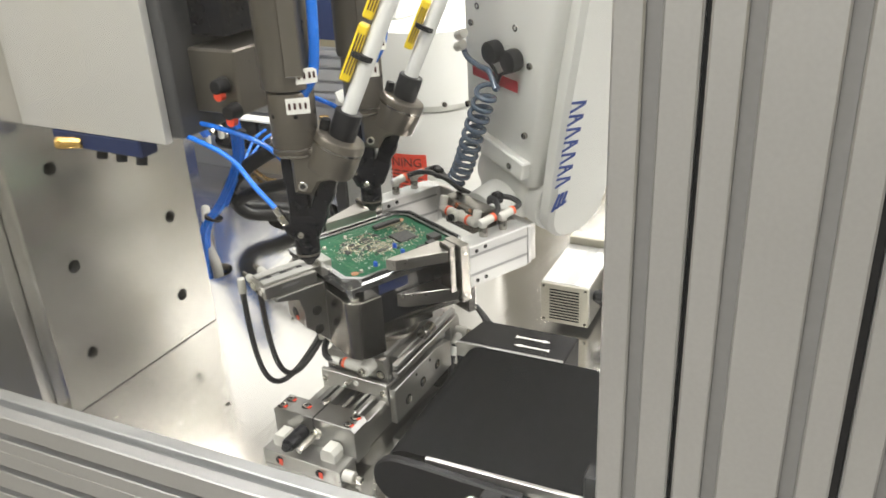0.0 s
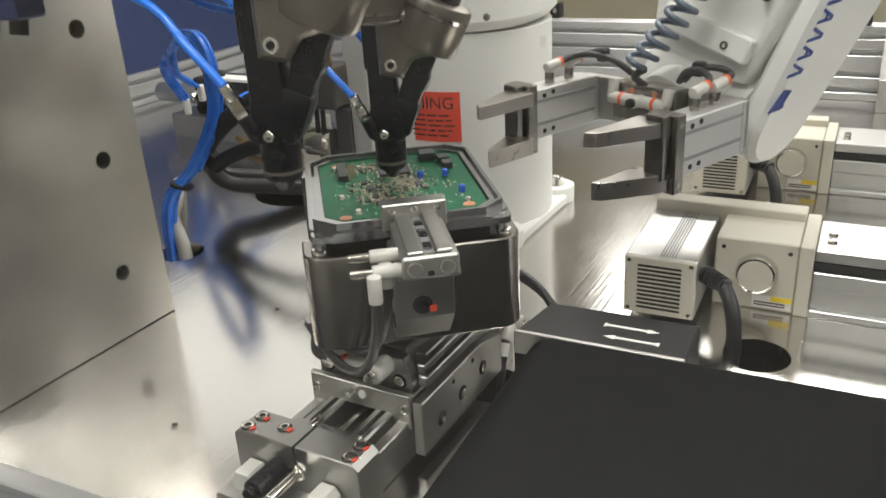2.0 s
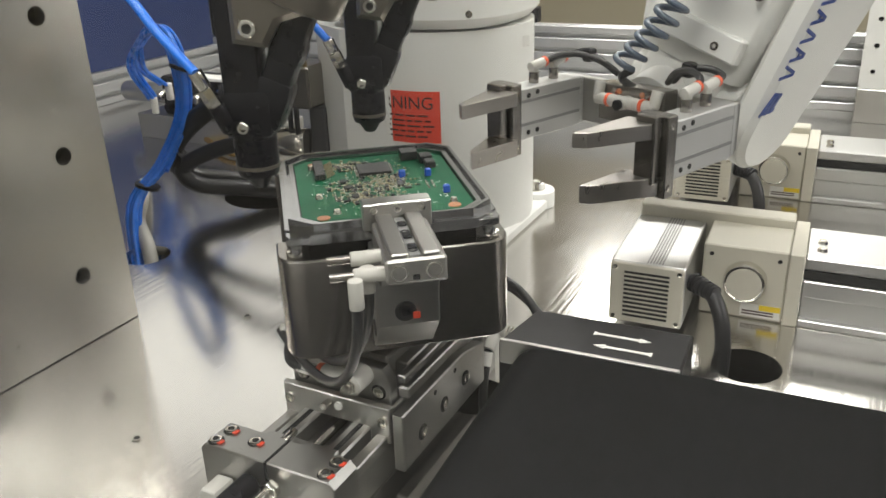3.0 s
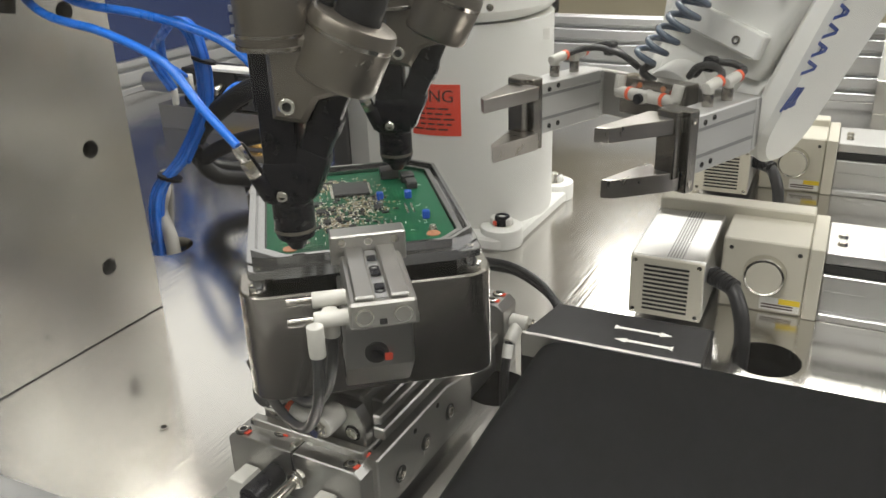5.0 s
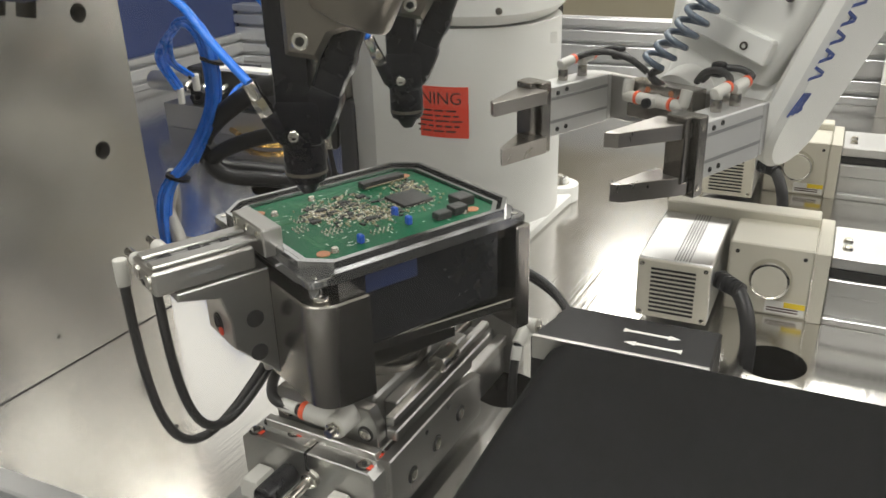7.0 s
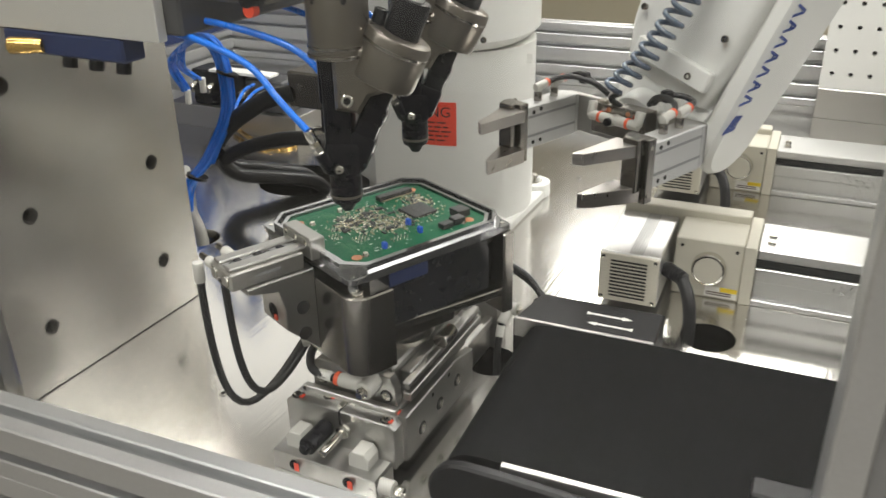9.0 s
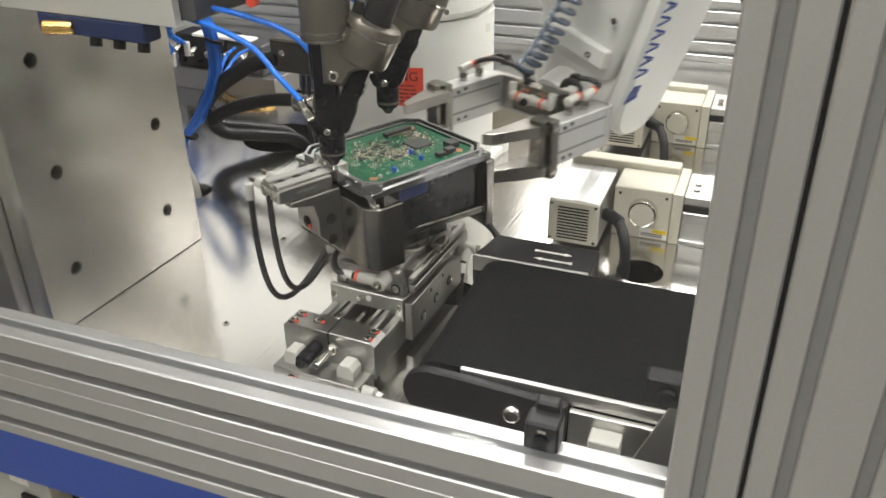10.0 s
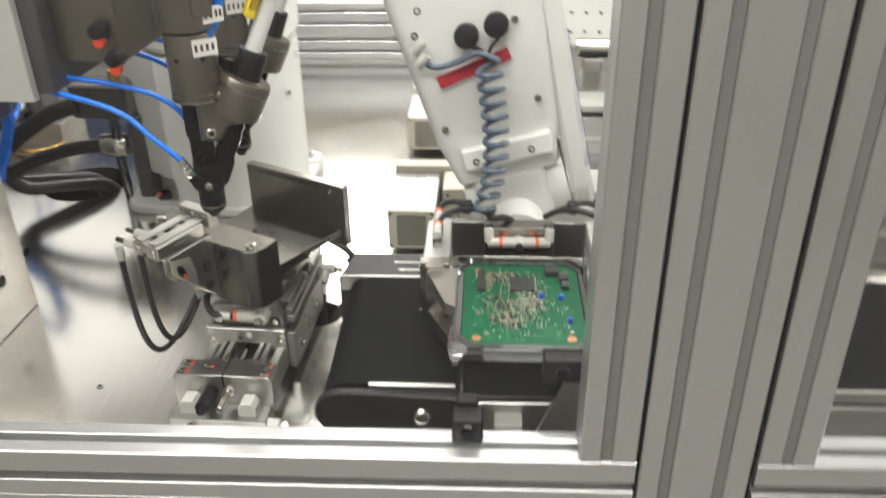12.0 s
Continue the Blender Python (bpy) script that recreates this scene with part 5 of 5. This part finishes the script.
# gripper: origin between the jaws, x away from the held part towards the wrist
grip = new("gripper")
grip.parent = robot
tagged(grip, "double pneumatic gripper with steel fingers")
for s in (-1, 1):
    y0, y1 = s * 0.078, s * 0.106
    lo, hi = min(y0, y1), max(y0, y1)
    b = box((0.055, lo, -0.028), (0.145, hi, 0.0245), 0.0012)
    part("gripper_body", b, M_GRIP, grip)
    # grooves are not cut: proud darker strips paint their shade
    gv = bmesh.new()
    for yy in (lo - 0.0003, hi + 0.0003):
        for z in (-0.012, 0.012):
            box((0.056, yy - 0.0004, z - 0.0016), (0.144, yy + 0.0004, z + 0.0016), 0, bm=gv)
    part("body_groove", gv, M_SLOT, grip)
    for yy, ax in ((lo, -1), (hi, 1)):
        for x, z in ((0.066, 0.017), (0.079, 0.019), (0.066, -0.021), (0.079, -0.0205)):
            part("bore", cyl((x, yy, z), (x, yy + ax * 0.0006, z), 0.0026, n=12), M_DARK, grip)
    part("front_plate", box((0.041, lo - 0.002, -0.042), (0.0545, hi + 0.002, 0.031), 0.001), M_STEEL, grip)
    for yy, ax in ((lo - 0.002, -1), (hi + 0.002, 1)):
        for z in (-0.033, 0.022):
            part("cap_screw", screw((0.047, yy, z), (0, ax, 0), 0.0028, 0.001), M_NICKEL, grip)
    upper = [(0.0395, 0.102), (0.029, 0.099), (-0.028, 0.078), (-0.034, 0.0675), (0.0395, 0.0675)]
    lower = [(0.0395, 0.102), (0.029, 0.099), (-0.017, 0.076), (-0.023, 0.0675), (0.0395, 0.0675)]
    for outline, z0, z1 in ((upper, 0.0125, 0.026), (lower, -0.039, -0.022)):
        f = prism([(x, s * y) for x, y in outline][::s], z0, z1, bev=0.0006)
        part("finger", f, M_FINGER, grip, "bevelled steel finger")
    part("jaw_carrier", box((0.030, lo + 0.004, -0.028), (0.0398, hi - 0.004, 0.032), 0.001), M_STEEL, grip)
    for x in (0.088, 0.118):
        e = cyl((x, s * 0.092, 0.0245), (x, s * 0.092, 0.036), 0.0052, n=16, bev=0.0006)
        part("port", e, M_STEEL, grip)
        w = cyl((x - 0.005, s * 0.092, 0.041), (x + 0.014, s * 0.092, 0.044), 0.0052, n=16, bev=0.001)
        cyl((x, s * 0.092, 0.036), (x, s * 0.092, 0.044), 0.0049, n=16, bm=w, bev=0.001)
        part("push_fitting", w, M_FITTING, grip)
        part("release_ring", cyl((x + 0.014, s * 0.092, 0.044), (x + 0.017, s * 0.092, 0.0445), 0.0054, n=16), M_ORANGE, grip)
    part("air_tube", tube([(0.105, s * 0.092, 0.0445), (0.118, s * 0.084, 0.049), (0.128, s * 0.066, 0.051), (0.138, s * 0.045, 0.045), (0.148, s * 0.03, 0.032)], 0.0034), M_RUBBER, grip, "black air tube")
    part("air_tube", tube([(0.135, s * 0.092, 0.0450), (0.148, s * 0.088, 0.047), (0.147, s * 0.074, 0.051), (0.140, s * 0.055, 0.049), (0.150, s * 0.035, 0.034)], 0.0034), M_RUBBER, grip, "black air tube")
    part("tube_tie", box((0.131, s * 0.060 - 0.006, 0.043), (0.143, s * 0.060 + 0.006, 0.057), 0.002), M_BLACK, grip)
    part("side_arm", box((0.1455, s * 0.092 - 0.0135, -0.027), (0.152, s * 0.092 + 0.0135, 0.0235), 0.001), M_GRIP, grip)
part("cross_bar", box((0.1522, -0.102, -0.026), (0.162, 0.102, 0.022), 0.0012), M_SLIDE, grip)
part("valve_block", box((0.130, -0.04, -0.012), (0.1518, 0.04, 0.026), 0.001), M_STEEL, grip)
tee = cyl((0.122, -0.019, 0.012), (0.122, 0.019, 0.012), 0.0062, n=16, bev=0.001)
cyl((0.129, 0, 0.012), (0.112, 0, 0.012), 0.0062, n=16, bm=tee, bev=0.001)
part("tee_fitting", tee, M_FITTING, grip)
part("port_plug", cyl((0.112, 0, 0.012), (0.107, 0, 0.012), 0.0052, n=16, bev=0.001), M_BLACK, grip)
for y in (-1, 1):
    part("release_ring", cyl((0.122, y * 0.019, 0.012), (0.122, y * 0.022, 0.012), 0.0068, n=16), M_ORANGE, grip)
    elbow = cyl((0.122, y * 0.0222, 0.012), (0.122, y * 0.036, 0.012), 0.0060, n=16, bev=0.001)
    cyl((0.122, y * 0.034, 0.012), (0.126, y * 0.035, 0.028), 0.0056, n=16, bm=elbow, bev=0.001)
    part("elbow_fitting", elbow, M_FITTING, grip)
    part("screw_hole", cyl((0.1299, y * 0.014, 0.020), (0.1293, y * 0.014, 0.020), 0.003, n=12), M_COPPER, grip)
part("tool_flange", cyl((0.162, 0, 0.0), (0.20, 0, 0.01), 0.034, n=32, bev=0.002), M_WHITE, grip)

# ---- hoses and valves behind the tower ----
bundle = thing("air_tube_bundle", "bundle of blue air tubes held by black cable ties", "tubes")
rng = random.Random(7)
ROOTS = [(-1.25, 1.37, 0.095), (-1.20, 1.36, 0.125)]
for k in range(7):
    o = (rng.uniform(-0.011, 0.011), rng.uniform(-0.010, 0.010))
    rx, ry, rz = ROOTS[k % 2]
    part("air_tube", tube([(rx + o[0], ry + o[1], rz), (rx * 0.6 - 1.13 * 0.4 + o[0], 1.295 + o[1], 0.165), (-1.092 + o[0], 1.225 + o[1], 0.228 + o[0]), (-1.002 + o[0], 1.172 + o[1], 0.252 + o[0] * 0.6), (-0.964 + o[0], 1.157 + o[1], 0.222), (-0.960 + o[0], 1.152 + o[1], 0.150), (-0.974 + o[0], 1.115 + o[1], 0.085), (-0.975 + o[0] * 0.8, 1.055 + o[1], 0.045), (-0.938 + o[0] * 0.6, 1.008 + o[1] * 0.6, -0.03)], 0.0033, 8), M_BLUE_TUBE, bundle)
for rx, ry, rz in ROOTS:
    part("tube_fitting", cyl((rx - 0.004, ry + 0.004, rz - 0.028), (rx, ry, rz), 0.0062, n=16, bev=0.001), M_FITTING, bundle)
for k in range(2):
    part("air_tube", tube([(-1.13 + 0.03 * k, 1.42, 0.105), (-1.06 + 0.02 * k, 1.30, 0.125), (-0.995, 1.17, 0.10), (-0.972, 1.11, 0.075)], 0.0030, 8), M_BLUE_TUBE, bundle)
for p0 in ((-0.962, 1.155, 0.204), (-0.980, 1.080, 0.062)):
    part("cable_tie", cyl((p0[0], p0[1], p0[2] - 0.002), (p0[0] + 0.001, p0[1] + 0.001, p0[2] + 0.002), 0.0165, n=16), M_BLACK, bundle)
part("white_cable", tube([(-1.12, 1.20, 0.01), (-1.05, 1.13, 0.016), (-0.985, 1.06, 0.020), (-0.942, 1.03, 0.0), (-0.925, 1.015, -0.03)], 0.009), M_FITTING, bundle)
valve = thing("valve_block", "black pneumatic valve block with white tag", "valve")
part("body", box((-1.30, 1.44, 0.045), (-1.17, 1.50, 0.115), 0.003), M_BLACK, valve)
part("tag", box((-1.245, 1.43, 0.1155), (-1.10, 1.46, 0.121), 0.001), M_LABEL, valve)
part("base", box((-1.36, 1.43, 0.0), (-1.05, 1.52, 0.0448), 0.001), M_SLIDE, valve)
part("manifold", box((-1.168, 1.44, 0.0452), (-1.08, 1.50, 0.108), 0.003), M_GREY_TOWER, valve)
for k in range(5):
    part("port", cyl((-1.28 + k * 0.042, 1.44, 0.09), (-1.28 + k * 0.042, 1.41, 0.085), 0.008, bev=0.001), M_NICKEL, valve)
    part("small_port", cyl((-1.28 + k * 0.042, 1.44, 0.062), (-1.28 + k * 0.042, 1.425, 0.062), 0.006, bev=0.001), M_BLACK_STEEL, valve)
part("cylinder", cyl((-1.42, 1.47, 0.075), (-1.302, 1.47, 0.075), 0.018, bev=0.002), M_SLIDE, valve)
part("cable", tube([(-1.2, 1.43, 0.01), (-1.1, 1.38, 0.008), (-1.05, 1.42, 0.008), (-1.12, 1.5, 0.01)], 0.005), M_BRASS, valve)
hose = thing("cable_hose", "thick black corrugated cable hose looping over the bench", "hose")
part("hose", tube([(-0.862, 1.182, 0.178), (-0.905, 1.168, 0.165), (-0.965, 1.155, 0.125), (-0.998, 1.152, 0.085), (-0.985, 1.165, 0.05), (-0.94, 1.205, 0.035), (-0.895, 1.245, 0.015), (-0.875, 1.265, -0.05)], 0.0135, 14), M_RUBBER, hose)
part("hose", tube([(-0.825, 1.18, 0.112), (-0.88, 1.168, 0.108), (-0.94, 1.155, 0.09), (-0.982, 1.148, 0.065), (-0.962, 1.155, 0.042), (-0.915, 1.195, 0.03), (-0.87, 1.24, 0.01), (-0.858, 1.26, -0.05)], 0.0110, 14), M_RUBBER, hose)
part("hose_tie", cyl((-0.995, 1.15, 0.072), (-0.985, 1.158, 0.082), 0.022, n=16), M_BLACK, hose)
socket = thing("cable_socket", "grey cable entry box on the robot's side", "connector")
part("box", box((-0.868, 1.175, 0.158), (-0.775, 1.23, 0.212), 0.003), M_STEEL, socket)
part("bolt", screw((-0.845, 1.175, 0.19), (0, -1, 0), 0.005, 0.003), M_NICKEL, socket)
part("stand", box((-0.79, 1.19, 0.0), (-0.765, 1.23, 0.1578), 0.002), M_GREY_TOWER, socket)
part("gland", cyl((-0.79, 1.185, 0.112), (-0.83, 1.18, 0.112), 0.019, bev=0.003), M_NICKEL, socket)
part("brass_elbow", cyl((-0.795, 1.19, 0.212), (-0.795, 1.19, 0.235), 0.008, bev=0.001), M_BRASS, socket)
for x in (-0.805, -0.795):
    part("thin_cable", tube([(x, 1.172, 0.16), (x - 0.006, 1.18, 0.1), (x - 0.03, 1.23, 0.0), (x - 0.035, 1.235, -0.05)], 0.0035, 8), M_RUBBER, socket)

# ---- air lines beside the conveyor ----
lines = thing("air_lines", "pair of black air lines clipped beside the conveyor", "tubes")
part("air_tube", tube([(-0.47, 0.985, 0.075), (-0.43, 0.965, 0.084), (-0.395, 0.952, 0.076), (-0.372, 0.935, 0.055), (-0.372, 0.915, 0.02), (-0.395, 0.90, 0.0), (-0.408, 0.895, -0.04)], 0.0038, 10), M_RUBBER, lines)
part("air_tube", tube([(-0.47, 0.992, 0.066), (-0.43, 0.974, 0.074), (-0.39, 0.958, 0.064), (-0.366, 0.938, 0.045), (-0.368, 0.912, 0.012), (-0.392, 0.893, -0.004), (-0.404, 0.888, -0.04)], 0.0038, 10), M_RUBBER, lines)
part("cable_tie", cyl((-0.378, 0.942, 0.062), (-0.374, 0.938, 0.057), 0.009, n=14), M_BLACK, lines)

# ---- pierced panel and steel jig behind the actuators ----
peg = thing("pierced_panel", "white pierced mounting panel at the back", "panel")
holes = [(-0.16 + 0.034 * i, 0.09 + 0.045 * j, 0.0045) for i in range(11) for j in range(5)]
part("sheet", prism([(-0.18, 0.06), (0.26, 0.06), (0.26, 0.33), (-0.18, 0.33)], -1.99, -1.98, TOY, holes=holes), M_WHITE, peg)
# near-black sheet paints the shade seen through the pierced holes
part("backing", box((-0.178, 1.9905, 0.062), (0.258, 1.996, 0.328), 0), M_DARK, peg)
part("foot", box((-0.18, 1.975, 0.0), (0.26, 1.997, 0.0598), 0.001), M_SLIDE, peg)
jig = thing("steel_jig", "polished steel jig standing at the back of the bench", "jig")
part("base", box((-0.05, 1.70, 0.0), (0.09, 1.80, 0.03), 0.002), M_STEEL, jig)
part("post", box((-0.04, 1.72, 0.0302), (0.0, 1.78, 0.105), 0.003), M_BOXAL, jig)
part("clamp_roll", cyl((-0.055, 1.75, 0.122), (0.08, 1.75, 0.122), 0.018, bev=0.003), M_NICKEL, jig)
part("arm", box((-0.05, 1.725, 0.106), (0.08, 1.775, 0.116), 0.002), M_BLACK_STEEL, jig)

# ---- far beam clips and what stands behind ----
for x in (-0.824, -0.22):
    clip = thing("panel_clip", "small black panel clip on the far beam", "clip", "panel clips", at=pose(x, 2.06, 0.14))
    part("body", box((-0.012, -0.012, 0.0), (0.012, 0.010, 0.032), 0.002), M_BLACK, clip)
    part("screw", screw((0, -0.012, 0.016), (0, -1, 0), 0.005, 0.002), M_NICKEL, clip)
cab = thing("switch_cabinet", "light grey electrical cabinet below the bench with red switch", "cabinet")
part("body", box((-1.35, 0.575, -0.85), (-0.856, 0.609, -0.075), 0.003), M_CABINET, cab)
part("red_switch", box((-0.892, 0.566, -0.208), (-0.868, 0.5748, -0.184), 0.002), M_RED, cab)
part("green_switch", box((-0.890, 0.566, -0.182), (-0.868, 0.5748, -0.166), 0.002), M_GREEN, cab)
part("tag", box((-0.922, 0.573, -0.234), (-0.888, 0.5748, -0.222), 0.0), M_LABEL, cab)
part("switch_frame", box((-0.924, 0.5715, -0.215), (-0.862, 0.5748, -0.160), 0.001), M_LABEL, cab)
part("socket", box((-0.905, 0.568, -0.285), (-0.874, 0.5748, -0.248), 0.002), M_BLACK, cab)
bag = thing("yellow_cover", "yellow plastic cover on the machine base", "cover")
part("sheet", box((-0.830, 0.595, -0.40), (-0.800, 0.609, -0.205), 0.004), M_YELLOW, bag)
blue = thing("blue_bin", "dark blue bin behind the bench", "bin")
part("body", box((-0.18, 2.6, -0.9), (0.5, 3.0, 0.34), 0.01), M_BLUE, blue)


# ---- what moves ----
BACK, FWD = 0.0, -0.067
ANGLE_A, ANGLE_B = 65.0, 129.0
SLIDE = [(0, BACK), (3.3, BACK), (3.6, FWD), (9.2, FWD), (9.45, BACK), (12, BACK)]
TURN_ROWS = [(0, ANGLE_A), (0.54, ANGLE_A), (0.64, 97.0), (0.76, ANGLE_B), (6.1, ANGLE_B), (6.25, 97.0), (6.4, ANGLE_A), (12, ANGLE_A)]
NEAR_Z = [(0, 0.255), (3.9, 0.253), (4.2, 0.212), (5.65, 0.212), (5.82, 0.251), (6.7, 0.251), (7.3, 0.251), (7.6, 0.211), (8.7, 0.211), (8.95, 0.253), (12, 0.253)]
FAR_Z = [(0, 0.25), (1.05, 0.25), (1.25, 0.211), (2.75, 0.211), (2.95, 0.245), (3.9, 0.247), (4.2, 0.211), (5.5, 0.211), (5.75, 0.248), (7.3, 0.248), (7.6, 0.211), (8.55, 0.211), (8.75, 0.248), (12, 0.251)]
HOME = (-0.410, 1.025, 0.197, 68)
GRIP = (-0.469, 0.842, 0.196, 65)
TOOL = [
    (0, *GRIP), (0.22, *GRIP), (0.32, -0.450, 0.90, 0.196, 66), (0.42, -0.42, 0.98, 0.195, 67), (0.6, *HOME), (9.65, *HOME), (9.9, -0.42, 0.985, 0.195, 67),
    (10.1, -0.445, 0.91, 0.196, 66), (10.3, *GRIP), (10.55, *GRIP), (10.7, -0.465, 0.855, 0.214, 65), (10.8, -0.45, 0.875, 0.245, 67), (10.9, -0.405, 0.90, 0.288, 71),
    (11.0, -0.365, 0.945, 0.322, 77), (11.1, -0.290, 0.925, 0.315, 83), (11.2, -0.205, 0.850, 0.255, 88), (11.3, -0.168, 0.81, 0.205, 91), (11.45, -0.152, 0.728, 0.154, 93), (11.65, -0.148, 0.708, 0.150, 93), (12, -0.147, 0.702, 0.148, 93),
]
# seconds, lean of the forearm, wrist from the tool: along it, across it, up
ARM = [
    (0, 0.204, -0.178, 0.249, 0.018, 0.014), (0.22, 0.204, -0.178, 0.249, 0.018, 0.014), (0.6, 0.356, 0.068, 0.219, -0.005, -0.004), (9.65, 0.356, 0.068, 0.219, -0.005, -0.004),
    (10.3, 0.204, -0.178, 0.249, 0.018, 0.014), (10.6, 0.204, -0.178, 0.249, 0.018, 0.014), (11.2, -0.20, 0.10, 0.225, 0.0, 0.02), (12, -0.274, 0.105, 0.225, 0.0, 0.02),
]


def at_time(rows, t):
    if t <= rows[0][0]:
        return rows[0][1:]
    for a, b in zip(rows, rows[1:]):
        if t <= b[0]:
            u = (t - a[0]) / (b[0] - a[0])
            return [x + (y - x) * u for x, y in zip(a[1:], b[1:])]
    return rows[-1][1:]


def motions():
    walk(carriage, [(t, pose(CX, CY + dy, 0)) for t, dy in SLIDE])
    walk(holder, [(t, pose(0, 0, 0, 0, 0, a)) for t, a in TURN_ROWS])
    turns = []
    for (t0, a0), (t1, a1) in zip(TURN_ROWS, TURN_ROWS[1:]):
        turns.append((t0, a0))
        if a1 != a0:
            turns.append(((t0 + t1) / 2, (a0 + a1) / 2))
    turns.append(TURN_ROWS[-1])
    for k, chain in enumerate(loops):
        x, y, z = TUBE_TOPS[k]
        rows = []
        for t, a in turns:
            c, n = math.cos(radians(a)), math.sin(radians(a))
            rows.append((t, hang((x * c - y * n, x * n + y * c, z - 0.003), TUBE_ENDS[k], LINK[k] * LINKS, 0.8)))
        for i, ob in enumerate(chain):
            walk(ob, [(t, poses[i]) for t, poses in rows])
    walk(driver_near, [(t, pose(-0.453, 0.689, z, 0, 0, DRIVER_TURN)) for t, z in NEAR_Z])
    walk(driver_far, [(t, pose(-0.475, 0.844, z, 0, 0, DRIVER_TURN)) for t, z in FAR_Z])
    place = [(t, pose(CX, CY + at_time(SLIDE, t)[0], 0.206, 0, 0, at_time(TURN_ROWS, t)[0])) for t in sorted({r[0] for r in SLIDE + TURN_ROWS if r[0] < 10.5})]
    place.append((10.55, pose(CX, CY, 0.206, 0, 0, ANGLE_A)))
    place += [(t, pose(x, y, z + 0.010, 0, 0, a)) for t, x, y, z, a in TOOL if t > 10.6]
    walk(ecu, place)
    inv = robot.matrix_basis.inverted()
    walk(grip, [(t, inv @ pose(x, y, z, 0, 0, a)) for t, x, y, z, a in TOOL])
    rows = []
    for t, x, y, z, a in TOOL:
        lean_x, lean_y, along, across, rise = at_time(ARM, t)
        fwd = Vector((math.cos(radians(a)), math.sin(radians(a)), 0))
        w = Vector((x, y, z)) + fwd * along + Vector((-fwd.y, fwd.x, 0)) * across + Vector((0, 0, rise))
        up = Vector((lean_x, lean_y, 1)).normalized()
        side = fwd.cross(up).normalized()
        yy = up.cross(side).normalized()
        rows.append((t, inv @ Matrix.LocRotScale(w, Matrix((side, yy, up)).transposed().to_quaternion(), None)))
    walk(forearm, rows)


motions()
